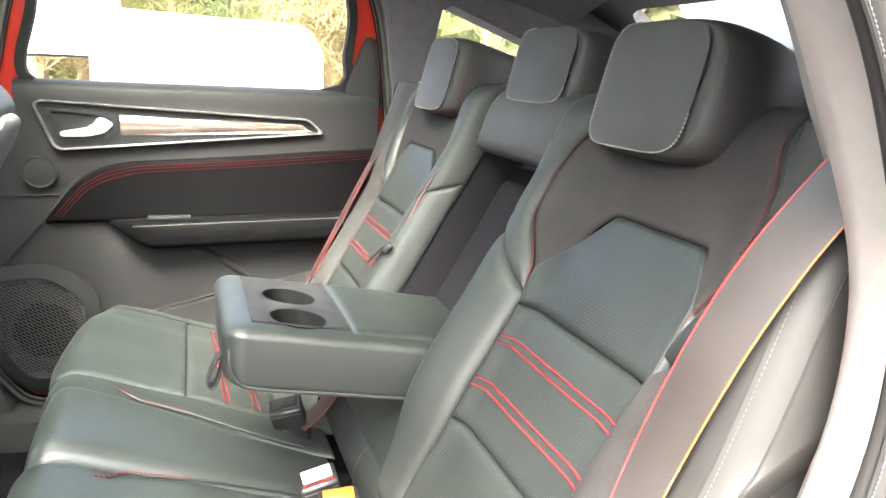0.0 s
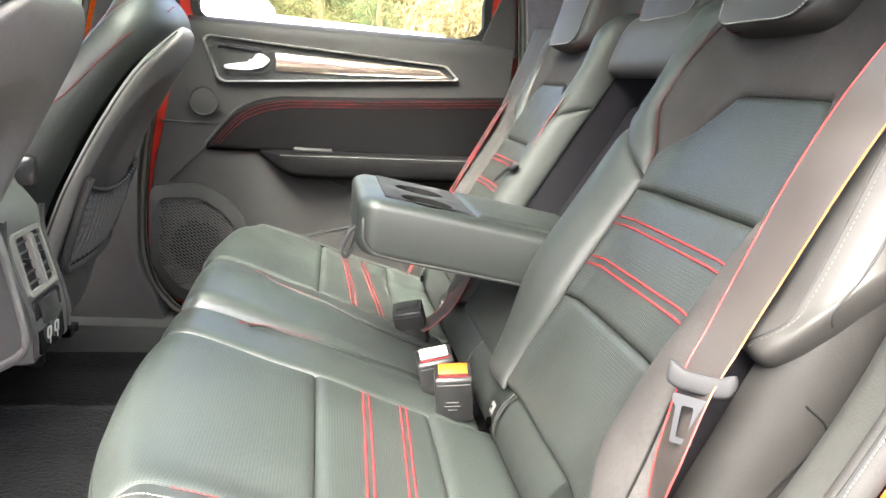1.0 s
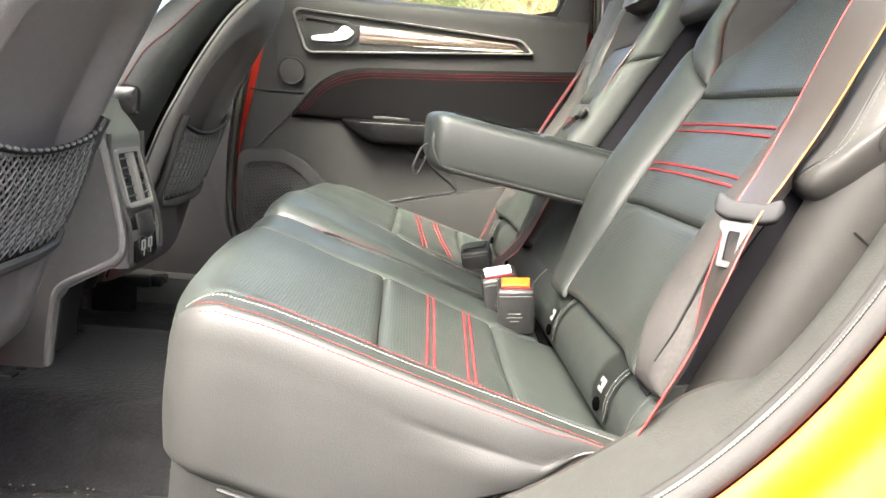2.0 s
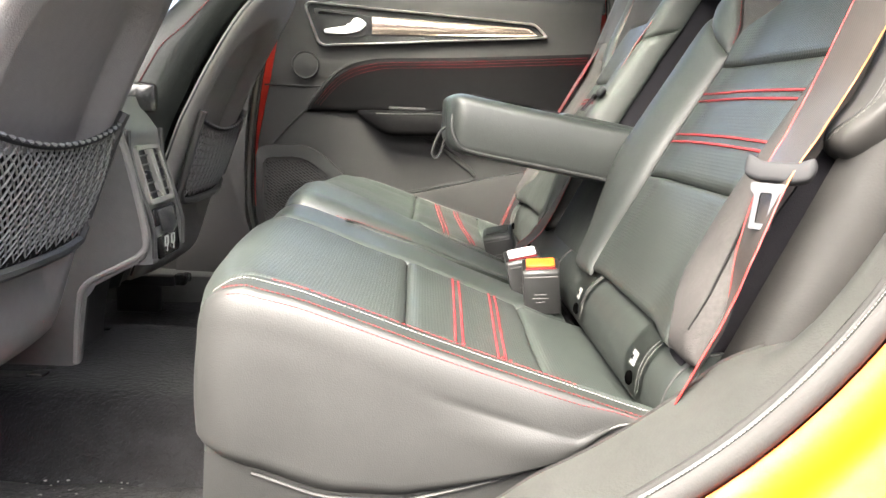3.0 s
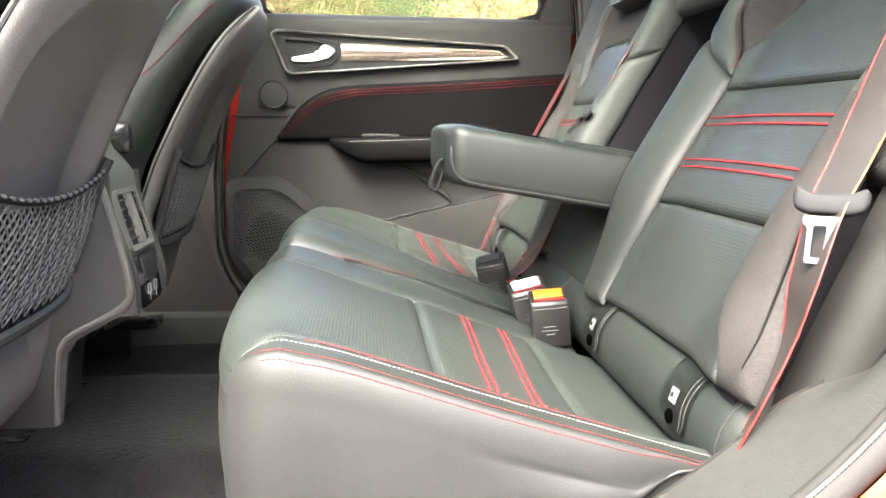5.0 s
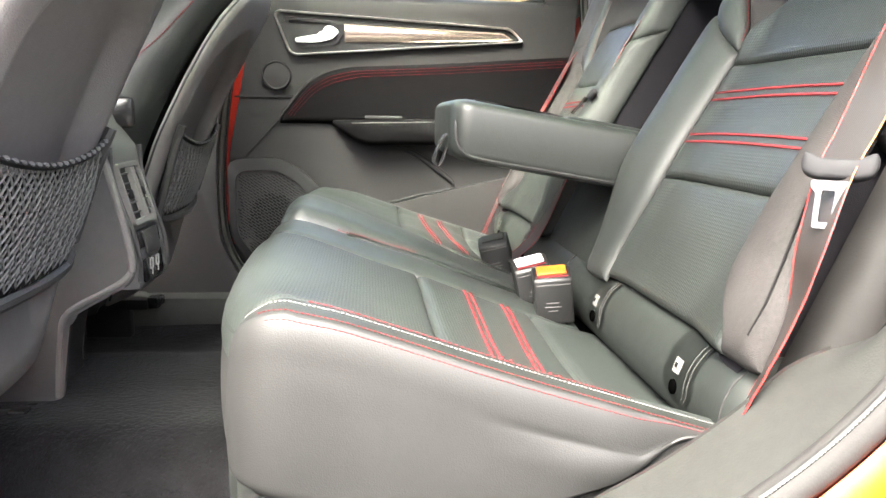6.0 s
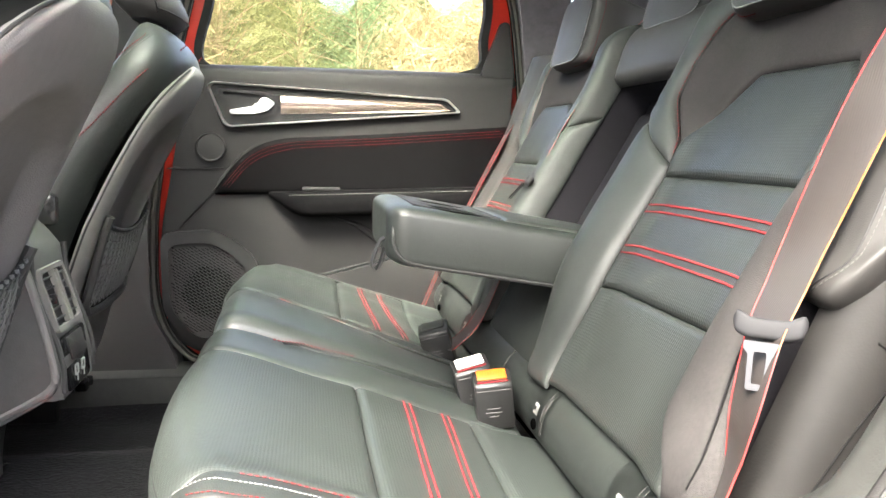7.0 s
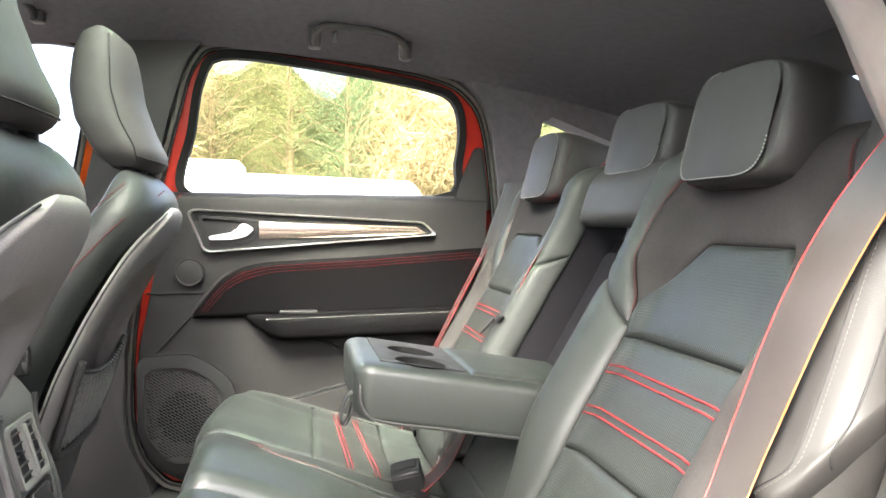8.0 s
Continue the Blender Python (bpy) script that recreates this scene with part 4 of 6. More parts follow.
    for fn, z0, z1 in ((RED_IN, 1.0, 1.20), (RED_OUT, 1.0, 1.20)):
        pts = on_surface(back_surf, [(fn(z), z) for z in np.linspace(z0, z1, 50)], 0.0045, OUT, tf)
        part("red_stitching", stitches(pts, 0.0006, 0.005, 0.0006), RED, bench, "red stitch row", kind="stuff")
    # solid core behind the panels
    rows = []
    for z in np.linspace(0.69, 1.22, 24):
        front_ = [back_surf(y, z) + Vector((0.013, 0, 0)) for y in np.linspace(0.478, 0.916, 24)]
        if z > 1.2:
            front_ = [q + Vector((0.02, 0, -0.006)) for q in front_]
        back_ = [Vector((XB(z) + 0.10, q.y, z)) for q in front_[::-1]]
        rows.append([tf(q) for q in front_ + back_])
    part("back_core", loft(rows), VELOUR, bench, "black velour backrest shell")


bench = thing("rear_bench_seat", (0.1, YC, 0.48), "black leather rear bench with red stitching and folded-down armrest", "car seat")
bench_back(bench, same)
bench_back(bench, mirror)

# middle backrest: recess behind the folded armrest and the padded top above it


def mid_surf(y, z):
    return Vector((XB(z) + 0.002, y, z))


part("middle_top_pad", pad(mid_surf, 0.917, 1.213, 1.118, 1.224, puff=0.010, edge=0.020, crown=0.003, out=OUT, sink=0.016), HEAD_LEATHER, bench, "smooth black middle back pad")
rows = []
for z in np.linspace(0.56, 1.09, 12):
    rows.append([Vector((XB(z) + 0.085, y, z)) for y in np.linspace(0.916, 1.214, 12)] + [Vector((XB(z) + 0.10, y, z)) for y in np.linspace(1.214, 0.916, 12)])
part("armrest_recess", loft(rows), VELOUR, bench, "dark padded recess behind the armrest")
part("recess_flap", pad(lambda y, z: Vector((XB(z) + 0.070, y, z)), 0.93, 1.20, 0.70, 1.07, puff=0.01, edge=0.03, crown=0.01, out=OUT), VELOUR, bench, "black load-through flap")

part("middle_lower_pad", pad(lambda y, z: Vector((XB(z) + 0.012, y, z)), 0.916, 1.214, 0.68, 0.832, puff=0.008, edge=0.025, crown=0.006, out=OUT), LEATHER, bench, "smooth black pad below the armrest")

# isofix roll between cushion and backrest
rows = []
for y in np.linspace(0.442, 2 * YC - 0.442, 60):
    e = min(1.0, min(y - 0.438, 2 * YC - 0.438 - y) / 0.016)
    r = 0.052 * math.sqrt(max(0.05, 1 - (1 - e) ** 2))
    rows.append([Vector((0.276 + r * math.cos(a), y, 0.650 + 1.05 * r * math.sin(a))) for a in np.linspace(0, 2 * math.pi, 24, endpoint=False)])
roll = part("back_roll", loft(rows), LEATHER, bench, "smooth black roll at the foot of the backrest")


def isofix(yc, tf):
    """A flap of leather over an anchor, with its printed tag and its slot's shade as a black lump."""
    def s(a, w):
        # a: angle on the roll, w: across
        return tf(Vector((0.276 + 0.0535 * math.cos(a), yc + w, 0.650 + 0.0562 * math.sin(a))))
    bm = bmesh.new()
    wid = lambda t: 0.032 * (1 - 0.55 * sstep(0.75, 1.0, t) ** 2)
    rows = []
    for k in range(13):
        t = k / 12
        a = radians(95 + 105 * t)
        rows.append([s(a, wid(t) * q) for q in np.linspace(-1, 1, 9)])
    sheet(bm, rows)
    bmesh.ops.solidify(bm, geom=bm.faces[:], thickness=0.0020)
    flap = part("anchor_flap", bm, LEATHER, bench, "leather flap over a child seat anchor")
    for q in (-0.66, -0.90):
        part("stitching", stitches([s(radians(95 + 105 * t), wid(t) * q) + Vector((-0.0014, 0, 0.0014)) for t in np.linspace(0, 0.95, 20)], 0.0003, 0.003, 0.0006), GREY_THREAD, flap, "grey stitch row", kind="stuff")
    bm = bmesh.new()
    rows = [[s(radians(a), q) + Vector((-0.0024, 0, 0.0018)) for q in np.linspace(-0.008, 0.008, 5)] for a in np.linspace(153, 168, 5)]
    sheet(bm, rows)
    bmesh.ops.solidify(bm, geom=bm.faces[:], thickness=0.0008)
    part("tag", bm, PRINT, flap, "small white printed tag")
    bm = bmesh.new()
    rows = [[s(radians(a), q) + Vector((-0.0036, 0, 0.0025)) for q in np.linspace(-0.002, 0.004, 4)] for a in np.linspace(158, 163, 4)]
    sheet(bm, rows)
    bmesh.ops.solidify(bm, geom=bm.faces[:], thickness=0.0006)
    part("tag_symbol", bm, DARK, flap, "dark symbol bar")
    # solid lump, no hollow: the slot's inner shade is put into its colour
    bm = bmesh.new()
    bmesh.ops.create_icosphere(bm, subdivisions=2, radius=1)
    c = s(radians(181), 0.002) + Vector((-0.0022, 0, 0))
    for v in bm.verts:
        v.co = Vector((v.co.x * 0.004, v.co.y * 0.0055, v.co.z * 0.008)) + c
    part("anchor_slot", bm, SLOT_SHADE, flap, "black lump for the shade inside the anchor slot")


for y in (0.470, 1.02, 2 * YC - 0.470):
    part("roll_seam", tube([Vector((0.276 + 0.0523 * math.cos(a), y, 0.650 + 0.0549 * math.sin(a))) for a in np.linspace(radians(60), radians(215), 24)], 0.0012, 6), DARK, roll, "dark seam round the roll")
for tf in (same, mirror):
    for y in (0.560, 0.830):
        isofix(y, tf)

# cushion
ZC = interp([-0.20, -0.16, -0.13, -0.07, 0.0, 0.07, 0.13, 0.19, 0.26], [0.752, 0.745, 0.735, 0.712, 0.690, 0.662, 0.640, 0.618, 0.60])


XF = interp([0.44, 0.50, 0.55, 0.62, 0.72, 0.80, 0.868, 1.30], [-0.158, -0.186, -0.201, -0.214, -0.222, -0.222, -0.215, -0.205])  # front edge in plan


RIMZ = interp([-0.20, -0.156, -0.138, -0.094, -0.045, 0.011, 0.068, 0.132, 0.218, 0.26], [0.752, 0.754, 0.753, 0.744, 0.728, 0.709, 0.691, 0.672, 0.646, 0.635])  # outer edge, from the side


def cush_surf(x, y):
    """Near cushion top: a shallow dish with a raised outer edge, nose rolling down in front."""
    edge_z = RIMZ(x) + 0.001
    z = ZC(x)
    k = sstep(0.56, 0.465, y)
    z = z + (edge_z - z) * k - 0.008 * math.exp(-((y - 0.67) / 0.12) ** 2)
    z += 0.006 * sstep(0.86, 0.95, y)
    nose = max(0.0, XF(y) + 0.048 - x) / 0.048
    return Vector((x, y, z - 0.055 * nose ** 2.5))


UP = (0, 0, 1)
SOFT = dict(puff=0.007, sink=0.003, edge=0.014)
INNER = lambda s: 0.954 + 0.034 * s
ZIP = lambda x: 0.468 - 0.02 * sstep(0.12, 0.25, x)


def bench_cushion(tf):
    def p(name, mat, label, *args, **kw):
        return part(name, pad(cush_surf, *args, out=UP, tf=tf, **kw), mat, bench, label)
    # these top panels take the leather tones lightened for light from above
    p("front_panel", RIBBED_LIT, "ribbed black front cushion panel", XF, lambda b: -0.006 - 0.012 * (b - 0.67), lambda s: ZIP(0) + 0.018, 0.868, nu=40, nv=34, **SOFT)
    p("stripe_panel", RIBBED_LIT, "ribbed black cushion panel with red stripes", lambda b: -0.006 - 0.012 * (b - 0.67), 0.145, lambda s: ZIP(0.06) + 0.018, 0.872, nu=30, nv=34, **SOFT)
    p("rear_panel", RIBBED_LIT, "ribbed black rear cushion panel", 0.145, lambda b: 0.256 - 0.014 * sstep(0.70, 0.90, b), lambda s: ZIP(0.18) + 0.018, 0.88, nu=24, nv=34, **SOFT)
    p("inner_strip", CUSHION_LIT, "smooth black inner cushion strip", lambda b: XF(b) + 0.002, 0.22, lambda s: 0.870, INNER, puff=0.006, sink=0.001, edge=0.012, nu=44, nv=14, crown=0.002)
    for x, lean in ((0.055, 0.030), (0.106, 0.050)):
        for dx in (-0.0040, 0.0040):
            pts = [on_surface(cush_surf, [(x + dx - lean * (0.87 - y), y)], swell(y, ZIP(0.06) + 0.018, 0.872, 0.014, (x - 0.003) / 0.142, 0.007, 0.003), UP, tf)[0] for y in np.linspace(0.502, 0.866, 60)]
            part("red_stripe", stitches(pts, 0.0011, 0.0028, 0.0006), RED, bench, "red raised stitching")
    own = tf is same

    thread, word = (RED, "red stitch row") if own else (GREY_THREAD, "grey stitch row")
    seam = [(x, 0.951 + 0.036 * sstep(-0.12, 0.16, x) - 0.022 * sstep(-0.075, -0.115, x)) for x in np.linspace(-0.118, 0.165, 60)]
    part("stitching", stitches(on_surface(cush_surf, seam[:24], 0.0125, UP, tf), 0.0009, 0.005, 0.0008), RED, bench, "red stitch row", kind="stuff")
    part("seam_piping", tube(on_surface(cush_surf, seam[3:], 0.0105, UP, tf), 0.0021, 6), LEATHER, bench, "black leather piping")
    part("front_piping", tube(on_surface(cush_surf, [(XF(y) + 0.010, y) for y in np.linspace(0.500, 0.87, 30)], 0.006, (-1, 0, 0.3), tf), 0.0015, 6), LEATHER, bench, "black leather piping")
    # rim of the outer edge: along the nose, round the front corner, then straight back
    path = [Vector((XF(y) + 0.012, y, 0.726)) for y in np.linspace(0.64, 0.500, 10)]
    path += [Vector((-0.134 - 0.040 * math.cos(a), 0.492 - 0.040 * math.sin(a), 0.726 + 0.027 * math.sin(a))) for a in np.linspace(0.0, math.pi / 2, 14)]
    path += [Vector((x, 0.452, RIMZ(x))) for x in np.linspace(-0.126, 0.232, 60)]
    band, skirt = [], []
    for i, r in enumerate(path):
        along = path[min(i + 1, len(path) - 1)] - path[max(i - 1, 0)]
        outw = Vector((along.y, -along.x, 0)).normalized()
        if i >= 9:
            yi = max(r.y + 0.001, 0.489)
            q = Vector((r.x, yi, max(cush_surf(max(r.x, XF(yi) + 0.012), yi).z + 0.005, r.z - 0.002)))
            band.append([q.lerp(r, k / 8) + Vector((0, 0, 0.0025 * math.sin(math.pi * k / 8))) for k in range(9)])
        side = sstep(-0.16, -0.10, r.x)
        bot = SKIRT(r.x)
        row = []
        slim = 1 - 0.75 * sstep(0.12, 0.19, r.x)
        deep = min(0.034, max(0.012, 0.75 * (r.z - bot)))
        for k in range(10):
            a = math.pi / 2 * k / 9
            row.append(r + outw * 0.011 * slim * math.sin(a) + Vector((0, 0, -deep * (1 - math.cos(a)))))
        for k in range(1, 27):
            t = k / 26
            z = r.z - deep + (bot - r.z + deep) * t
            bul = slim * (0.011 + 0.003 * math.sin(math.pi * t) - 0.014 * sstep(0.85, 1.0, t))
            dz = (z - (0.648 + (0.16 - r.x) * 0.22)) / 0.016
            win = sstep(0.0, 0.07, r.x) * (1 - sstep(0.10, 0.15, r.x))
            bul -= 0.004 * math.exp(-dz * dz) * win - 0.002 * math.exp(-(dz + 2) ** 2) * win
            bul += side * sstep(0.0, 0.25, t) * (0.004 * noise.noise(Vector((r.x * 7, z * 9, 1.7))) + 0.0012 * noise.noise(Vector((r.x * 30, z * 12, 4.0))))
            row.append(Vector((r.x, r.y, z)) + outw * bul)
        skirt.append(row)
    bm = bmesh.new()
    sheet(bm, [[tf(q) for q in r] for r in band])
    edge = part("edge_band", bm, LEATHER, bench, "smooth black leather edge band")
    bm = bmesh.new()
    sheet(bm, [[tf(q) for q in r] for r in skirt])
    apron = part("side_skirt", bm, SKIRT_LEATHER, bench, "smooth black leather cushion side")
    lift = Vector((0, 0, 0.0006))
    part("stitching", stitches([tf(r[0].lerp(r[1], 0.3) + lift) for r in band[16:]], 0.0005, 0.004, 0.0016), thread, edge, word, kind="stuff")
    part("white_stitching", stitches([tf(r[4] + lift) for r in band[5:]], 0.0006, 0.0016, 0.0022), WHITE if own else GREY_THREAD, edge, "white zip-like stitch row", kind="stuff")
    part("stitching", stitches([tf(r[7].lerp(r[8], 0.5) + lift) for r in band[9:]], 0.0004, 0.003, 0.0014), thread, edge, word, kind="stuff")
    part("stitching", stitches([tf(r[3] + Vector((0, -0.0004, 0.0004))) for r in skirt[20:]], 0.0004, 0.003, 0.0014), thread, apron, word, kind="stuff")
    # textured lower strip behind the skirt's lower seam
    rows = []
    for i in range(61):
        x = -0.17 + 0.43 * i / 60
        rows.append([tf(Vector((x, 0.4520 - 0.007 * math.sin(math.pi * min(1, k / 5) / 2), SKIRT(x) + 0.008 - 0.105 * k / 8))) for k in range(9)])
    bm = bmesh.new()
    sheet(bm, rows)
    bmesh.ops.solidify(bm, geom=bm.faces[:], thickness=0.003)
    part("lower_valance", bm, SKIRT_LEATHER, bench, "smooth black lower strip")
    part("skirt_piping", tube([tf(Vector((x, 0.4495, SKIRT(x) + 0.002))) for x in np.linspace(-0.13, 0.24, 60)], 0.0018, 6), DARK, bench, "black piping")


def far_side(p):
    """Mirrored, with the outer edge worn flatter."""
    q = mirror(p)
    return q - Vector((0, 0, 0.020 * sstep(1.555, 1.665, q.y)))


SKIRT = interp([-0.22, -0.17, -0.125, -0.07, 0.0, 0.075, 0.116, 0.147, 0.167, 0.182, 0.21, 0.26], [0.612, 0.600, 0.587, 0.568, 0.566, 0.587, 0.603, 0.620, 0.634, 0.646, 0.642, 0.630])
bench_cushion(same)
bench_cushion(far_side)


def midc_surf(x, y):
    q = (y - YC) / 0.11
    z = ZC(x) + 0.010 + 0.014 * sstep(0.10, -0.12, x) - 0.006 * q * q
    nose = max(0.0, -0.158 - x) / 0.048
    return Vector((x, y, z - 0.055 * nose ** 2.5))


part("middle_cushion", pad(midc_surf, -0.207, 0.215, INNER, lambda s: 2 * YC - INNER(s), puff=0.008, sink=0.024, edge=0.030, crown=0.004, out=UP, nu=40, nv=30), CUSHION_LIT, bench, "smooth black middle cushion")
# cushion front face, down to the carpet
rows = []
for y in np.linspace(0.500, 2 * YC - 0.500, 50):
    rows.append([Vector((XF(min(y, 2 * YC - y, 0.93)) + 0.006 + 0.006 * t - 0.006 * math.sin(math.pi * t), y, 0.715 - 0.27 * t - 0.06 * t * (1 if abs(y - YC) > 0.25 else 0))) for t in np.linspace(0, 1, 12)] + [Vector((0.2, y, 0.50)), Vector((0.2, y, 0.60)), Vector((-0.17, y, 0.70))])
part("front_face", loft(rows), LEATHER, bench, "smooth black cushion front")

# centre armrest, folded down, with cup holders
ARM_N, ARM_F = 0.915, 1.190
arm_sl = math.atan2(0.022, 0.25)


def armp(u, v, h):
    """along the armrest from its nose, across, and height above its underside."""
    return Vector((0.051 + u * math.cos(arm_sl), v, 0.843 + h - u * 0.16))


ARM_H = 0.086
arm_w, arm_c = (ARM_F - ARM_N) / 2, (ARM_F + ARM_N) / 2


def arm_ring(u, nose):
    """A rounded section of the armrest."""
    hh = ARM_H / 2 * (0.62 + 0.38 * nose)
    ex_ = lambda q: math.copysign(abs(q) ** 0.24, q)
    return [armp(u, arm_c + (arm_w - 0.030 * (1 - nose)) * ex_(math.cos(2 * math.pi * k / 40)), ARM_H / 2 + hh * ex_(math.sin(2 * math.pi * k / 40))) for k in range(40)]


bm = loft([arm_ring(-0.014 + 0.038 * (i / 14) ** 1.5, math.sqrt(max(0.0, 1 - (1 - min(1.0, 1.25 * (i / 14) ** 1.5)) ** 2))) for i in range(15)])
vs = sheet(bm, [arm_ring(0.147 + 0.20 * i / 8, 1.0) for i in range(9)], close_u=True)
bm.faces.new(vs[0])
bm.faces.new(vs[-1][::-1])
# between them an open trough for the cups
trough = []
for i in range(7):
    u = 0.024 + 0.123 * i / 6
    ring_ = arm_ring(u, 1.0)
    loop = [ring_[j % 40] for j in range(13, 48)]
    loop += [armp(u, ARM_F - 0.032, ARM_H - 0.001), armp(u, ARM_F - 0.034, 0.018), armp(u, ARM_N + 0.034, 0.018), armp(u, ARM_N + 0.032, ARM_H - 0.001)]
    trough.append(loop)
sheet(bm, trough, close_u=True)
armrest = part("armrest", bm, LEATHER, bench, "black leather fold-down armrest")
CUPS = ((0.086, 0.978), (0.086, 1.078))
# tray plate built as rings round each cup, so that the wells go through
for cu, cv in CUPS:
    v0, v1 = (ARM_N + 0.031, 1.028) if cv < 1.03 else (1.028, ARM_F - 0.031)
    outer = []
    for k in range(48):
        a = 2 * math.pi * k / 48
        m_ = max(abs(math.cos(a)), abs(math.sin(a)))
        outer.append((cu + 0.0625 * math.cos(a) / m_, (v0 + v1) / 2 + (v1 - v0) / 2 * math.sin(a) / m_))
    ring = [(cu + 0.040 * math.cos(2 * math.pi * k / 48), cv + 0.042 * math.sin(2 * math.pi * k / 48)) for k in range(48)]
    well = [(cu + 0.037 * math.cos(2 * math.pi * k / 48), cv + 0.039 * math.sin(2 * math.pi * k / 48)) for k in range(48)]
    bm = bmesh.new()
    sheet(bm, [[armp(u, v, h) for u, v in c] for c, h in ((outer, 0.070), (outer, 0.0875), (ring, 0.0875), (well, 0.0860))], close_u=True)
    part("tray_plate", bm, GRIP, armrest, "moulded cup holder tray")
    bm = bmesh.new()
    low = [(cu + 0.034 * math.cos(2 * math.pi * k / 48), cv + 0.036 * math.sin(2 * math.pi * k / 48)) for k in range(48)]
    vs = sheet(bm, [[armp(u, v, h) for u, v in c] for c, h in ((well, 0.0862), (low, 0.050), (low, 0.030))], close_u=True)
    bm.faces.new(vs[-1])
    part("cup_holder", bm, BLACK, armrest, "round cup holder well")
part("lid_pad", pad(lambda u, v: armp(u, v, 0.0850), 0.150, 0.345, ARM_N + 0.02, ARM_F - 0.02, puff=0.004, edge=0.012, crown=0.002, out=UP, sink=0.006), LEATHER, armrest, "padded armrest top")
part("piping", tube(smooth_curve([armp(-0.004, ARM_N + 0.014, 0.060), armp(-0.006, ARM_N + 0.006, 0.035), armp(0.004, ARM_N + 0.0015, 0.014), armp(0.03, ARM_N + 0.001, 0.0075), armp(0.12, ARM_N + 0.001, 0.0075), armp(0.22, ARM_N + 0.001, 0.0075), armp(0.33, ARM_N + 0.001, 0.0075)], 6), 0.0026, 6), DARK, armrest, "dark piping along the lower edge")
part("seam", tube([armp(0.285, ARM_N - 0.0005, 0.012), armp(0.292, ARM_N - 0.0005, 0.05), armp(0.268, ARM_N + 0.002, 0.083)], 0.0014, 6), DARK, armrest, "dark seam")
bm = ribbon(smooth_curve([armp(-0.012, 0.965, 0.034), armp(-0.020, 0.965, 0.026), armp(-0.028, 0.965, 0.006), armp(-0.031, 0.965, -0.008), armp(-0.025, 0.965, -0.013), armp(-0.019, 0.965, -0.004), armp(-0.014, 0.965, 0.014), armp(-0.009, 0.965, 0.028)], 5), [(0, 1, 0)] * 36, 0.024, 0.0035)
part("pull_strap", bm, DARK, armrest, "looped leather pull strap")


# ---------------------------------------------------------------- head restraints
def headrest(yc, zc, xc, w, h, d, pitch, label, group, big=True, tf=same):
    """A padded block with an inset front face edged in pale stitching."""
    th = thing("headrest", tf(Vector((xc + 0.03, yc, zc - h / 2 - 0.05))), label, "headrest", group)
    rot = Matrix.Rotation(radians(pitch), 3, "Y")

    def q(a, b, c):
        # a rearwards, b across, c up
        return tf(Vector((xc, yc, zc)) + rot @ Vector((a, b, c)))
    def ring(s, n=44, swell_=0.0):
        k = 1 - 0.16 * sstep(0.35, 1.0, s) - 0.15 * (1 - math.sqrt(1 - (1 - min(1.0, s / 0.34)) ** 2))
        row = []
        for j in range(n):
            an = 2 * math.pi * j / n
            ex_ = lambda v, p_: math.copysign(abs(v) ** p_, v)
            b = (w / 2 * k + swell_) * ex_(math.cos(an), 0.42)
            c = (h / 2 * (k if math.sin(an) < 0 else (1 - 0.05 * s - 0.12 * (1 - math.sqrt(1 - (1 - min(1.0, s / 0.34)) ** 2)))) + swell_) * ex_(math.sin(an), 0.45)
            bow = -0.012 * (1 - (2 * b / w) ** 2) * (1 - s)
            row.append(q(-d / 2 + d * s + bow, b, c + (0.02 * s if math.sin(an) < 0 else 0)))
        return row
    rows = [ring((i / 30) ** 1.7) for i in range(31)]
    for s_, k_ in ((1.02, 0.66), (1.03, 0.3)):
        rows.append([q(-d / 2 + d * s_, b * k_, c * k_) for b, c in [(w / 2 * 0.84 * math.cos(2 * math.pi * j / 44), h / 2 * 0.84 * math.sin(2 * math.pi * j / 44)) for j in range(44)]])
    part("pad", loft(rows), HEAD_LEATHER, th, "black leather headrest pad")
    # front face cushion
    fw, fh = w * 0.385, h * 0.445

    def fs(b, c):
        e = (abs(b / fw) ** 5 + abs(c / fh) ** 5)
        return q(-d / 2 - 0.012 * (1 - (2 * b / w) ** 2) - 0.0025 - 0.002 * max(0, 1 - e) ** 0.5, b, c)
    rows = []
    for r in np.linspace(0.02, 1.0, 14):
        row = []
        for j in range(48):
            an = 2 * math.pi * j / 48
            ex_ = lambda v: math.copysign(abs(v) ** 0.4, v)
            b, c = r * fw * ex_(math.cos(an)), r * fh * ex_(math.sin(an)) + (-0.0)
            row.append(fs(b * 0.995, c * 0.995))
        rows.append(row)
    face = part("front_face", loft(rows), HEAD_LEATHER, th, "textured black front face")
    ex_ = lambda v: math.copysign(abs(v) ** 0.4, v)
    edge_ = [fs(fw * ex_(math.cos(a)), fh * ex_(math.sin(a))) + rot @ Vector((-0.0010, 0, 0)) for a in np.linspace(math.pi * 1.02, math.pi * 2.48, 90)]
    part("pale_stitching", stitches(resample(edge_, 0.002), 0.0009, 0.0040, 0.0003), PALE_THREAD, face, "white stitch row", kind="stuff")
    edge2 = ring(0.10, 120, 0.0006)
    edge2 = edge2[92:] + edge2[:24]
    part("red_stitching", stitches(resample(edge2, 0.002), 0.0006, 0.004, 0.0012), RED, face, "red stitch row", kind="stuff")
    for b in (-0.06, 0.06):
        part("post", tube([q(d * 0.1, b, -h / 2 - 0.07), q(d * 0.1, b, -h / 2 + 0.05)], 0.006, 10), STEEL, th, "steel post")
    return th


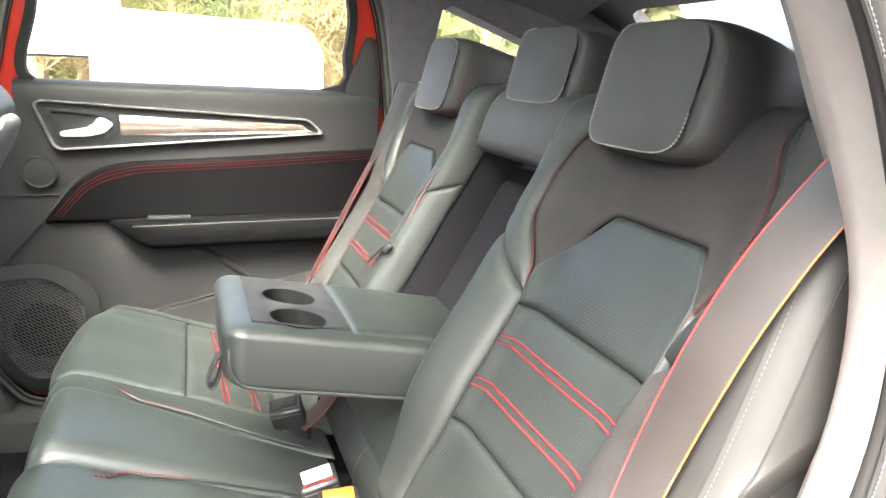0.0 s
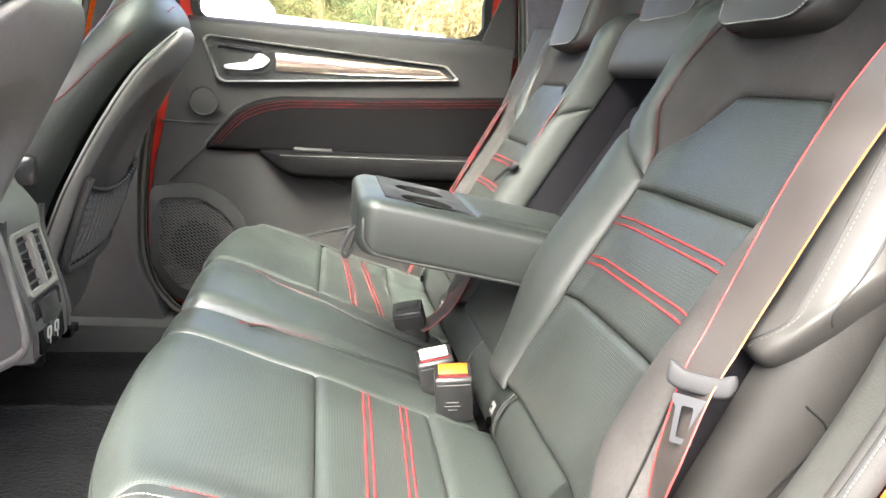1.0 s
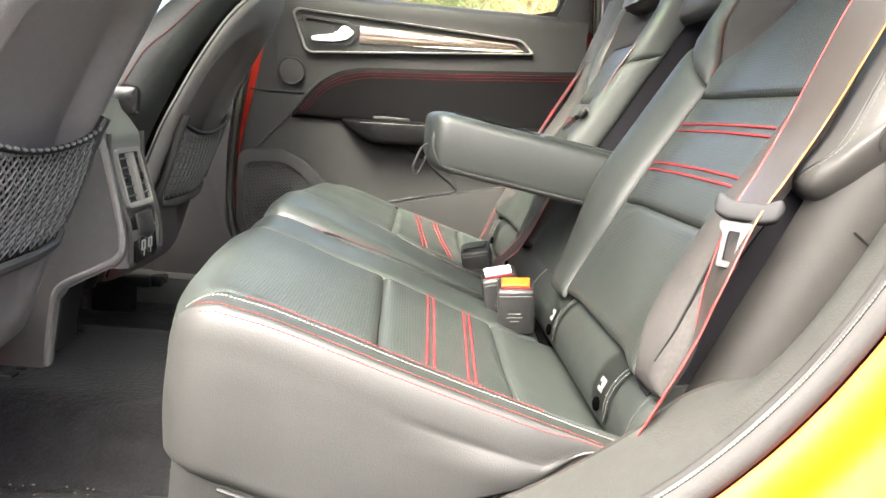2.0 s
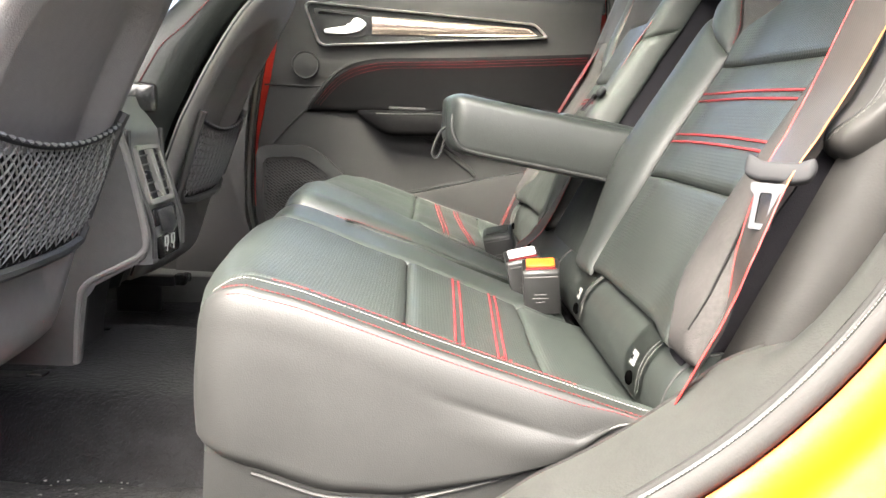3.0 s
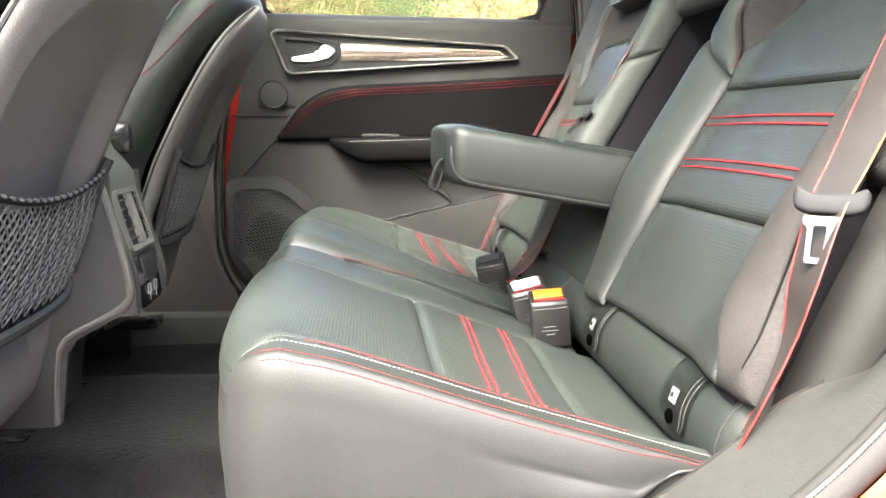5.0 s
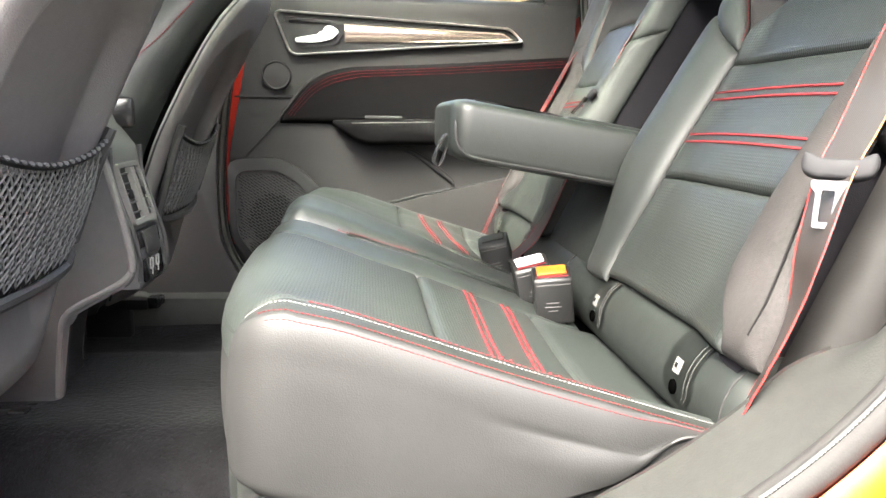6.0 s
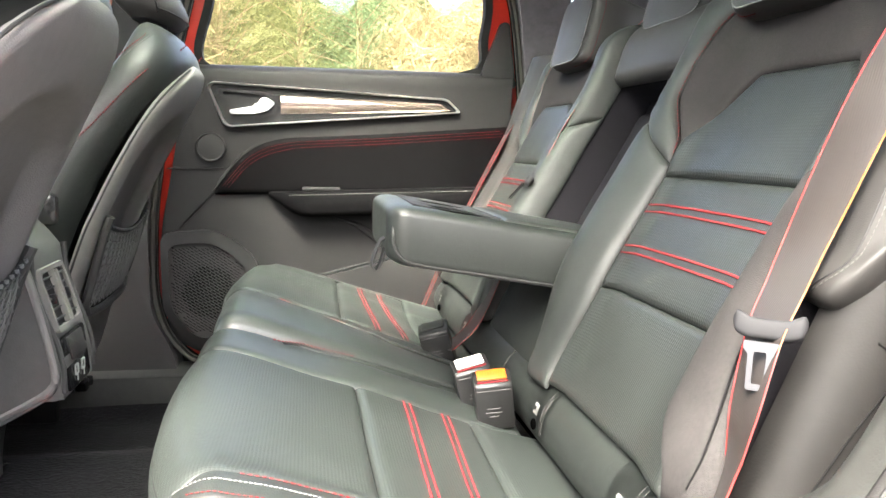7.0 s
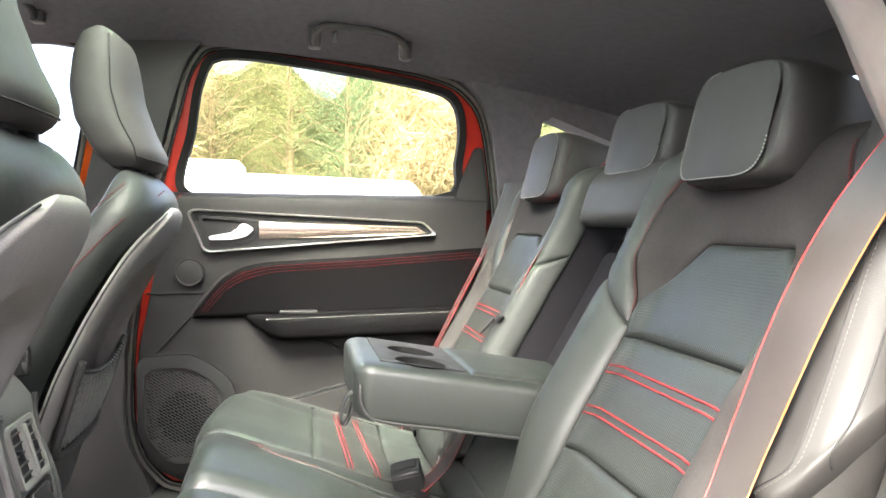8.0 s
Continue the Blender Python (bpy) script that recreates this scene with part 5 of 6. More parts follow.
headrest(0.710, 1.218, 0.522, 0.228, 0.150, 0.125, 14, "large black leather headrest with white and red stitching on the bench", "rear headrests")
headrest(0.710, 1.218, 0.522, 0.228, 0.150, 0.125, 14, "large black leather headrest with white and red stitching on the bench", "rear headrests", tf=mirror)
headrest(YC + 0.01, 1.238, 0.575, 0.255, 0.125, 0.13, 14, "low black leather headrest with white stitching on the middle seat", "rear headrests", big=False)

# ---------------------------------------------------------------- seat belts


def belt(name_label, pts, across, tongue_at=None, width=0.047, group="seat belts", base=None, gold=0):
    P = smooth_curve(pts, 8)
    A = []
    for i in range(len(P)):
        t = i / (len(P) - 1) * (len(across) - 1)
        k = min(int(t), len(across) - 2)
        A.append(Vector(across[k]).lerp(Vector(across[k + 1]), t - k))
    th = thing("seat_belt", base or P[-1], name_label, "seat belt", group)
    part("webbing", ribbon(P, A, width, 0.0016), WEBBING, th, "black woven webbing")
    for sgn in (-1, 1):
        pts2 = []
        for i, p in enumerate(P):
            d = (P[min(i + 1, len(P) - 1)] - P[max(i - 1, 0)]).normalized()
            a = A[i] - d * A[i].dot(d)
            pts2.append(p + a.normalized() * (width / 2 - 0.001) * sgn)
        k = next((i for i, q in enumerate(pts2) if q.z < 0.86), len(pts2) - 2) if sgn == gold else 0
        if k:
            part("woven_edge", tube(pts2[:k + 1], 0.0008, 5), WEB_GOLD, th, "golden orange woven edge")
        part("woven_edge", tube(pts2[k:], 0.0008, 5), WEB_RED, th, "red woven edge")
    return th


nb = belt("black seat belt with red and orange edges hanging beside the seat", [(0.60, 0.392, 1.265), (0.52, 0.400, 1.245), (0.456, 0.408, 1.208), (0.419, 0.424, 1.155), (0.393, 0.440, 1.10), (0.370, 0.456, 1.035), (0.343, 0.470, 0.950), (0.317, 0.463, 0.90), (0.292, 0.450, 0.862), (0.268, 0.434, 0.803), (0.257, 0.430, 0.757), (0.241, 0.430, 0.714), (0.232, 0.434, 0.688), (0.225, 0.440, 0.665)],
          [(-0.10, 0.99, 0)] * 2 + [(-0.30, 0.95, 0)] * 2 + [(-0.35, 0.94, 0)] * 2 + [(-0.25, 0.97, 0), (-0.12, 1, 0), (-0.02, 1, 0), (0.12, 0.98, 0), (0.34, 0.91, -0.15), (0.40, 0.88, -0.25), (0.40, 0.88, -0.28), (0.40, 0.88, -0.3)], gold=-1, width=0.047)
tong = Matrix.Rotation(radians(48), 3, "Z") @ Matrix.Rotation(radians(18), 3, "Y")


def tongue(th, at, m, tf=same):
    def w(p):
        return tf(Vector(at) + m @ Vector(p))
    bm = bmesh.new()
    rows = []
    for k in range(25):
        y = -0.0275 + 0.055 * k / 24
        e = abs(y) / 0.0275
        rz = (0.0084 + 0.0022 * e ** 3) * math.sqrt(max(0.10, 1 - e ** 14))
        rx = (0.0072 - 0.001 * e) * math.sqrt(max(0.10, 1 - e ** 14))
        zc = 0.0062 * max(0.0, e - 0.45) ** 1.3 / 0.45
        ex_ = lambda v: math.copysign(abs(v) ** 0.55, v)
        rows.append([w((rx * ex_(math.cos(a)), y, zc + rz * ex_(math.sin(a)))) for a in np.linspace(0, 2 * math.pi, 20, endpoint=False)])
    bm = loft(rows)
    tb = part("tongue_grip", bm, GRIP, th, "grey plastic grip")
    w0 = w
    w = lambda q: w0((q[0] - 0.008, q[1] + 0.003, q[2] - 0.008))
    out_ = rounded([(-0.0135, -0.003), (0.0135, -0.003), (0.0130, -0.0095), (0.0092, -0.013), (0.0082, -0.041), (-0.0082, -0.041), (-0.0092, -0.013), (-0.0130, -0.0095)], 0.002, 4)
    in_ = rounded([(-0.0040, -0.011), (0.0040, -0.011), (0.0045, -0.0125), (0.0047, -0.0145), (0.0042, -0.0360), (-0.0042, -0.0360), (-0.0047, -0.0145), (-0.0045, -0.0125)], 0.0012, 4)
    bm = bmesh.new()
    sheet(bm, [[w((d, u, v)) for u, v in c] for c, d in ((out_, -0.0014), (out_, 0.0014), (in_, 0.0014), (in_, -0.0014))], close_u=True, close_v=True)
    part("tongue_plate", bm, STEEL, tb, "polished steel tongue plate")


tongue(nb, (0.290, 0.442, 0.866), tong)
belt("black seat belt with red edges over the far seat", [(0.53, 1.68, 1.23), (0.485, 1.69, 1.195), (0.422, 1.686, 1.085), (0.353, 1.668, 0.965), (0.300, 1.655, 0.867), (0.262, 1.69, 0.77), (0.225, 1.70, 0.675), (0.20, 1.71, 0.61)],
          [(0.05, 1, 0)] * 8)
mb = belt("dark centre seat belt with red edges and hanging tongue", [(0.545, 1.275, 1.235), (0.487, 1.262, 1.180), (0.439, 1.252, 1.112), (0.386, 1.250, 1.028), (0.345, 1.250, 0.955), (0.318, 1.245, 0.90), (0.275, 1.23, 0.80), (0.225, 1.21, 0.70), (0.17, 1.19, 0.655)],
          [(0.6, 0.8, 0)] * 4 + [(0.4, 0.9, 0)] + [(0.1, 1, 0)] + [(-0.12, 1, 0)] * 3, width=0.044)
tongue(mb, (0.328, 1.245, 0.945), Matrix.Rotation(radians(-30), 3, "Z") @ Matrix.Rotation(radians(42), 3, "Y"))


def buckle(at, m, shell, label, pressed, tf=same):
    th = thing("belt_buckle", tf(Vector(at)), label, "belt buckle", "belt buckles")

    def w(bm):
        for v in bm.verts:
            v.co = tf(Vector(at) + m @ (v.co * 1.1))
        return bm
    # the head slopes towards the user; a glossy button fills most of it
    bm = bmesh.new()
    prof = rounded([(-0.015, -0.003), (0.015, -0.003), (0.015, 0.064), (0.010, 0.066), (-0.012, 0.056), (-0.015, 0.052)], 0.003, 3)
    rings = [[Vector((u * k, v, z_ if k > 0.9 else 0.03 + (z_ - 0.03) * 0.985)) for u, z_ in prof] for v, k in ((-0.0235, 0.86), (-0.0205, 1.0), (0.0205, 1.0), (0.0235, 0.86))]
    body = part("body", w(loft(rings)), shell, th, "plastic buckle housing")
    slope = Matrix.Rotation(math.atan2(-0.010, 0.022), 3, "Y")
    part("button", w(rbox(0.001, 0, 0.0624, 0.018, 0.037, 0.004, 0.0018, turn=slope)), pressed, body, "glossy press button")
    if pressed is not DARK:
        part("button_edge", w(rbox(-0.0108, 0, 0.0570, 0.0022, 0.039, 0.0024, 0.0008, turn=slope)), RED, body, "thin red strip below the button")
    part("collar_line", w(rbox(0, 0, 0.047, 0.0312, 0.0418, 0.0012, 0.0004)), PALE_PLASTIC, body, "fine moulded line")
    for k, (wd, z) in enumerate(((0.020, 0.024), (0.026, 0.019), (0.014, 0.014))):
        part("print_bar", w(rbox(-0.0152, 0.002, z, 0.0006, wd * 0.8, 0.0012, 0.0002)), PALE_PLASTIC, body, "pale printed bar")
    part("stalk", w(rbox(0, 0, -0.03, 0.012, 0.034, 0.07, 0.004)), DARK, th, "black stalk")


BK = Matrix.Rotation(radians(-6), 3, "Y") @ Matrix.Rotation(radians(84), 3, "Z")
buckle((0.186, 0.898, 0.628), BK, BUCKLE_BLACK, "black seat belt buckle with orange button", ORANGE)
# the pale button colour is painted glare; the button itself is red
buckle((0.175, 0.950, 0.634), Matrix.Rotation(radians(-14), 3, "Y") @ Matrix.Rotation(radians(90), 3, "Z"), BUCKLE_BLACK, "black seat belt buckle, sky glare painted over its red button", BUCKLE_GLARE)
buckle((0.165, 1.205, 0.628), Matrix.Rotation(radians(-16), 3, "Y") @ Matrix.Rotation(radians(75), 3, "Z"), BUCKLE_BLACK, "black seat belt buckle lying on the cushion", DARK)

# ---------------------------------------------------------------- front seats
XR = interp([0.45, 0.60, 0.70, 0.86, 0.95, 1.05, 1.10, 1.15, 1.21], [-0.545, -0.485, -0.455, -0.400, -0.357, -0.302, -0.272, -0.256, -0.262])
HW = interp([0.45, 0.60, 0.80, 1.0, 1.10, 1.16, 1.21], [0.215, 0.235, 0.240, 0.225, 0.205, 0.185, 0.150])

SEAM = interp([0.70, 0.85, 0.991, 1.015, 1.10, 1.177], [-0.600, -0.520, -0.441, -0.410, -0.336, -0.263])  # side seam, from the side


def front_seat(yc, label, tf_y):
    st_ = thing("front_seat", (-0.65, yc, 0.42), label, "car seat", "front seats")

    def rear(y, z):
        q = (y - yc) / HW(z)
        return Vector((XR(z) - 0.028 * abs(q) ** 2.6, y, z))
    # leather body wraps the sides and front
    rows = []
    for z in list(np.linspace(0.555, 1.12, 26)) + [1.12 + 0.086 * math.sin(math.pi / 2 * k / 14) for k in range(1, 15)]:
        top = max(0.0, (z - 1.12) / 0.086)
        close = math.sqrt(max(0.004, 1 - top * top))
        w = HW(z) * (0.62 + 0.38 * close)
        th_ = 0.155 * (1 - 0.45 * sstep(0.95, 1.19, z))
        row = []
        for j in range(48):
            a = 2 * math.pi * j / 48
            ex_ = lambda v: math.copysign(abs(v) ** 0.55, v)
            y = yc + w * ex_(math.sin(a))
            back = rear(y, z).x - 0.006 - 0.045 * sstep(0.0, 0.03, HW(z) - 0.045 - abs(y - yc)) * (1 - sstep(1.03, 1.10, z))
            front = XR(z) - th_ - 0.03 * abs((y - yc) / w) ** 2
            t = 0.5 - 0.5 * ex_(math.cos(a))
            x = back + (front - back) * t
            row.append(Vector((-0.333 + (x + 0.333) * close if top > 0 else x, y, z)))
        rows.append(row)
    part("backrest", loft(rows), LEATHER, st_, "black leather front seat back")
    # hard shell on the rear
    SHW = lambda z: (HW(z) - 0.040 - 0.010 * sstep(1.0, 1.15, z)) * max(0.03, 1 - max(0.0, (z - 1.02) / 0.121) ** 3.2) ** 0.5
    def scoop(y, z):
        """The hollow for the knees, overhung by the shell's upper rim."""
        w = SHW(z) - 0.038
        q = abs(y - yc)
        top_ = 1.062 - 0.085 * (q / 0.16) ** 2
        return -0.030 * sstep(0.0, 0.034, w - q) * sstep(0.0, 0.042, top_ - z) * sstep(0.60, 0.70, z)
    part("back_shell", pad(lambda y, z: rear(y, z), lambda b: yc - SHW(b), lambda b: yc + SHW(b), 0.565, 1.14, puff=0.004, edge=0.022, crown=0.0, out=(1, 0, 0), nu=84, nv=84, sink=0.01, extra=scoop), SHELL, st_, "charcoal moulded seat back shell")
    # net pocket
    PW = lambda z: 0.140 + 0.022 * (z - 0.70) / 0.17

    def pk(q, z, lift):
        return rear(yc + q, z) + Vector((lift, 0, 0.35 * lift))
    fr = []
    for z in np.linspace(0.875, 0.725, 14):
        fr.append(pk(PW(z), z, 0.014))
    for q in np.linspace(PW(0.70) - 0.008, -PW(0.70) + 0.008, 16):
        fr.append(pk(q, 0.700 + 0.012 * (abs(q) / 0.155) ** 4, 0.017))
    for z in np.linspace(0.725, 0.875, 14):
        fr.append(pk(-PW(z), z, 0.014))
    pocket = part("pocket_frame", tube(fr, lambda t: 0.0075, 8), PLASTIC, st_, "grey plastic pocket frame")
    bm = bmesh.new()
    top = lambda q: 0.860 - 0.022 * (1 - (q / 0.16) ** 2)
    # black sheet added over the shell to paint the shade behind the net
    part("pocket_shade", pad(lambda y, z: rear(y, z) + Vector((0.012, 0, 0)), lambda b: yc - PW(b), lambda b: yc + PW(b), 0.705, 0.838, puff=0.001, edge=0.01, crown=0, out=(1, 0, 0), nu=20, nv=14, sink=0.004), BLACK, pocket, "black sheet for the shade behind the net")
    for sgn in (-1, 1):
        for i in range(-30, 31):
            pts = []
            for k in range(25):
                t = k / 24
                q = sgn * (0.0125 * i + 0.125 * (t - 0.5))
                z = 0.705 + (top(max(-0.16, min(0.16, q))) - 0.705) * t
                if abs(q) <= PW(z):
                    pts.append(pk(q, z, 0.012 + 0.008 * math.sin(math.pi * t) + 0.0010 * sgn * math.cos(math.pi * (i + 10 * t))))
            if len(pts) > 2:
                tube_into(bm, pts, 0.0013, 4)
    part("net", bm, NET, pocket, "black diamond mesh net", kind="stuff")
    part("elastic_hem", tube([pk(q, top(q), 0.0145) for q in np.linspace(-0.160, 0.160, 20)], 0.0038, 8), GRIP, pocket, "dark elastic hem")
    part("hem_twist", stitches([pk(q, top(q) + 0.001, 0.016) for q in np.linspace(-0.160, 0.160, 40)], 0.0024, 0.011, 0.006), NET, pocket, "pale twisted cord", kind="stuff")
    # stitched seams on the sides
    def flank(x, z, sgn):
        """The point of the side upholstery at this length and height, a thread's breadth proud."""
        top_ = max(0.0, (z - 1.12) / 0.086)
        close = math.sqrt(max(0.004, 1 - top_ * top_))
        x0 = -0.333 + (x + 0.333) / close if top_ > 0 else x
        th_ = 0.155 * (1 - 0.45 * sstep(0.95, 1.19, z))
        t = min(0.98, max(0.02, (XR(z) - 0.033 - x0) / (th_ - 0.003)))
        c_ = abs(1 - 2 * t) ** (1 / 0.55)
        w = HW(z) * (0.62 + 0.38 * close)
        return Vector((x, yc + sgn * (w * math.sqrt(1 - c_ * c_) ** 0.55 + 0.0015), z + 0.001))
    for sgn in (-1, 1):
        main = [flank(SEAM(z), z, sgn) for z in np.linspace(0.70, 1.172 if tf_y < 0 else 1.10, 60)]
        part("stitching", stitches(main, 0.0012, 0.0045, 0.001), RED, st_, "red stitch row", kind="stuff")
        for off, thread, word in () if tf_y > 0 else ((0.054, WHITE, "white stitch row"), (0.062, RED, "red stitch row")):
            part("stitching", stitches([flank(SEAM(z) - off, z, sgn) for z in np.linspace(1.03, 1.180, 30)], 0.0007, 0.0045, 0.001), thread, st_, word, kind="stuff")
        part("shell_edge", tube([rear(yc + sgn * (SHW(z) + 0.006), z) + Vector((-0.002, 0, 0)) for z in np.linspace(0.58, 1.13, 30)], 0.0018, 6), DARK, st_, "dark edge of the shell")
    # cushion, side cover, rails
    rows = []
    for x in np.linspace(-0.55, -1.02, 12):
        rows.append([Vector((x, yc + 0.25 * math.copysign(abs(math.cos(a)) ** 0.4, math.cos(a)), 0.605 + 0.052 * math.copysign(abs(math.sin(a)) ** 0.5, math.sin(a)))) for a in np.linspace(0, 2 * math.pi, 28, endpoint=False)])
    part("cushion", loft(rows), LEATHER, st_, "black leather front cushion")
    for sgn in (-1, 1):
        rail = part("seat_rail", rbox(-0.77, yc + sgn * 0.245, 0.468, 0.40, 0.035, 0.026, 0.006), DARK, st_, "black seat rail")
        part("rail_end", rbox(-0.560, yc + sgn * 0.245, 0.472, 0.026, 0.026, 0.028, 0.005), GLOSS, rail, "black rail end cap")
        part("rail_lug", rbox(-0.556, yc + sgn * 0.245 + 0.034, 0.470, 0.020, 0.018, 0.022, 0.005), GLOSS, rail, "small black lug")
        part("rail_foot", rbox(-0.66, yc + sgn * 0.245, 0.425, 0.10, 0.03, 0.07, 0.004), DARK, rail)
    part("recliner_knob", rbox(-0.47, yc + 0.25 * tf_y, 0.90, 0.055, 0.022, 0.05, 0.010), GLOSS, st_, "black side catch")
    return st_


HEAD_REAR = interp([1.205, 1.215, 1.235, 1.28, 1.336, 1.40, 1.44, 1.456], [-0.300, -0.283, -0.280, -0.302, -0.322, -0.332, -0.342, -0.362])
HEAD_FRONT = interp([1.205, 1.225, 1.28, 1.336, 1.40, 1.44, 1.456], [-0.345, -0.365, -0.395, -0.408, -0.408, -0.400, -0.382])
HEAD_HALF = interp([1.205, 1.225, 1.28, 1.34, 1.40, 1.44, 1.456], [0.105, 0.125, 0.130, 0.122, 0.110, 0.095, 0.075])


def front_head(yc):
    th = thing("headrest", (-0.33, yc, 1.19), "tall slim black leather headrest on a front seat", "headrest", "front headrests")

    def ring(z):
        xr, xf, w = HEAD_REAR(z), HEAD_FRONT(z), HEAD_HALF(z)
        ex_ = lambda v: math.copysign(abs(v) ** 0.5, v)
        row = []
        for j in range(48):
            a = 2 * math.pi * j / 48
            yy = w * ex_(math.sin(a))
            x = (xr + xf) / 2 + (xr - xf) / 2 * ex_(math.cos(a))
            row.append(Vector((x - 0.030 * (yy / 0.12) ** 2, yc + yy, z + 0.010 * (yy / 0.12) ** 2)))
        return row
    rows = [ring(z) for z in np.linspace(1.205, 1.456, 34)]
    rows = [[p.lerp(sum(rows[0], Vector()) / 48, 0.25) for p in rows[0]]] + rows + [[p.lerp(sum(rows[-1], Vector()) / 48, 0.35) + Vector((0, 0, 0.004)) for p in rows[-1]]]
    pad_ = part("pad", loft(rows), HEAD_LEATHER, th, "black leather headrest pad")
    for sgn, j in ((1, 7), (-1, 41)):
        seam = [ring(z)[j] + Vector((0.0005, sgn * 0.0012, 0)) for z in np.linspace(1.215, 1.44, 40)]
        part("seam", tube(seam, 0.0016, 6), DARK, pad_, "dark double seam")
        part("stitching", stitches([ring(z)[j + sgn * 9] + Vector((0, sgn * 0.001, 0)) for z in np.linspace(1.225, 1.29, 16)], 0.0006, 0.004, 0.001), WHITE, pad_, "white stitch row", kind="stuff")
    part("lower_seam", tube([ring(1.221)[j % 48] + Vector((0.001, 0, 0)) for j in range(-7, 8)], 0.0014, 6), DARK, pad_, "dark lower seam")
    for q in (-0.05, 0.05):
        part("post", tube([(-0.318, yc + q, 1.16), (-0.322, yc + q, 1.235)], 0.006, 10), STEEL, th, "chrome post")
        part("collar", tube([(-0.3175, yc + q, 1.185), (-0.318, yc + q, 1.209)], 0.010, 12), DARK, th, "black post collar")
    return th


front_seat(YC - 0.35, "black leather front seat with hard back shell and net pocket", 1)
front_seat(YC + 0.35, "black leather front seat with net pocket and red side stitching", -1)
front_head(YC - 0.35)
front_head(YC + 0.35)

# ---------------------------------------------------------------- centre console, rear end
YK = 1.092
con = thing("centre_console", (-0.6, YK, 0.48), "grey centre console end with air vents and charging sockets", "console")


def cface(v, s):
    """The console's rear face: v up, s across (metres from the middle)."""
    x = -0.440 + 0.035 * sstep(0.83, 0.68, v)
    return Vector((x, YK + s, v))


rows = []
for v in np.linspace(0.645, 0.90, 16):
    w = 0.080 - 0.006 * sstep(0.75, 0.9, v)
    x = cface(v, 0).x - (0.035 * sstep(0.84, 0.90, v) + 0.0)
    rows.append([Vector((x + dx, YK + s * w, v)) for dx, s in ((-0.012, -1.0), (0, -0.9), (0, 0.9), (-0.012, 1.0), (-0.5, 1.0), (-0.5, -1.0))])
part("upper_body", loft(rows), LIGHT_PLASTIC, con, "grey plastic console body")
rows = []
for v in np.linspace(0.47, 0.66, 6):
    rows.append([Vector((-0.545 + 0.02 * sstep(0.5, 0.63, v) + dx, YK + s * 0.076, v)) for dx, s in ((0, -1.0), (0, 1.0), (-0.45, 1.0), (-0.45, -1.0))])
part("lower_body", loft(rows), PLASTIC, con, "charcoal lower console")
part("side_leg", prism(rounded([(-0.70, 0.48), (-0.517, 0.48), (-0.500, 0.605), (-0.412, 0.655), (-0.404, 0.69), (-0.418, 0.76), (-0.440, 0.84), (-0.62, 0.90)], 0.012, 4), lambda u, v, d: Vector((u, YK - 0.080 - d, v)), 0, 0.008, 0.004), LIGHT_PLASTIC, con, "grey side cheek")
part("cheek_edge", tube(smooth_curve([Vector((u, YK - 0.0865, v)) for u, v in ((-0.462, 0.885), (-0.444, 0.84), (-0.424, 0.76), (-0.411, 0.69), (-0.418, 0.664), (-0.45, 0.643), (-0.503, 0.612), (-0.516, 0.57), (-0.523, 0.485))], 6), 0.0052, 8), SHELL, con, "pale edge of the cheek")


def cpl(s, v, d):
    p = cface(v, s)
    return p + Vector((d, 0, 0.15 * d))


VO = rounded([(-0.056, 0.735), (0.056, 0.735), (0.052, 0.825), (-0.052, 0.825)], 0.008, 4)
VI = rounded([(-0.049, 0.742), (0.049, 0.742), (0.046, 0.818), (-0.046, 0.818)], 0.006, 4)
bm = bmesh.new()
sheet(bm, [[cpl(s, v, d) for s, v in c] for c, d in ((VO, -0.002), (VO, 0.006), (VI, 0.006), (VI, -0.0))], close_u=True)
vent = part("vent_frame", bm, SHELL, con, "grey vent frame")
part("vent_back", prism(VI, cpl, -0.001, 0.0015, 0), DARK, vent, "dark vent opening")
for k in range(5):
    v = 0.752 + 0.0142 * k
    for s0, s1 in ((-0.046, -0.008), (0.008, 0.046)):
        part("vent_slat", prism([(s0, v - 0.0011), (s1, v - 0.0011), (s1, v + 0.0011), (s0, v + 0.0011)], cpl, 0.001, 0.006, 0), PALE_PLASTIC, vent)
for s in (-0.0065, 0.0065):
    part("vent_bar", prism([(s - 0.0028, 0.743), (s + 0.0028, 0.743), (s + 0.0028, 0.817), (s - 0.0028, 0.817)], cpl, 0.001, 0.010, 0.001), SHELL, vent)
for s in (-0.03, 0.03):
    part("vent_tab", prism(rounded([(s - 0.004, 0.772), (s + 0.004, 0.772), (s + 0.004, 0.786), (s - 0.004, 0.786)], 0.001, 2), cpl, 0.002, 0.010, 0.001), STEEL, vent, "small bright tab")
part("socket_panel", prism(rounded([(-0.052, 0.648), (0.052, 0.648), (0.054, 0.728), (-0.054, 0.728)], 0.008, 4), cpl, -0.001, 0.003, 0.001), GLOSS, con, "black socket panel")
part("flap_line", prism(rounded([(-0.034, 0.690), (0.034, 0.690), (0.035, 0.724), (-0.035, 0.724)], 0.004, 4), cpl, 0.002, 0.0045, 0.001), PLASTIC, con, "small closed flap")
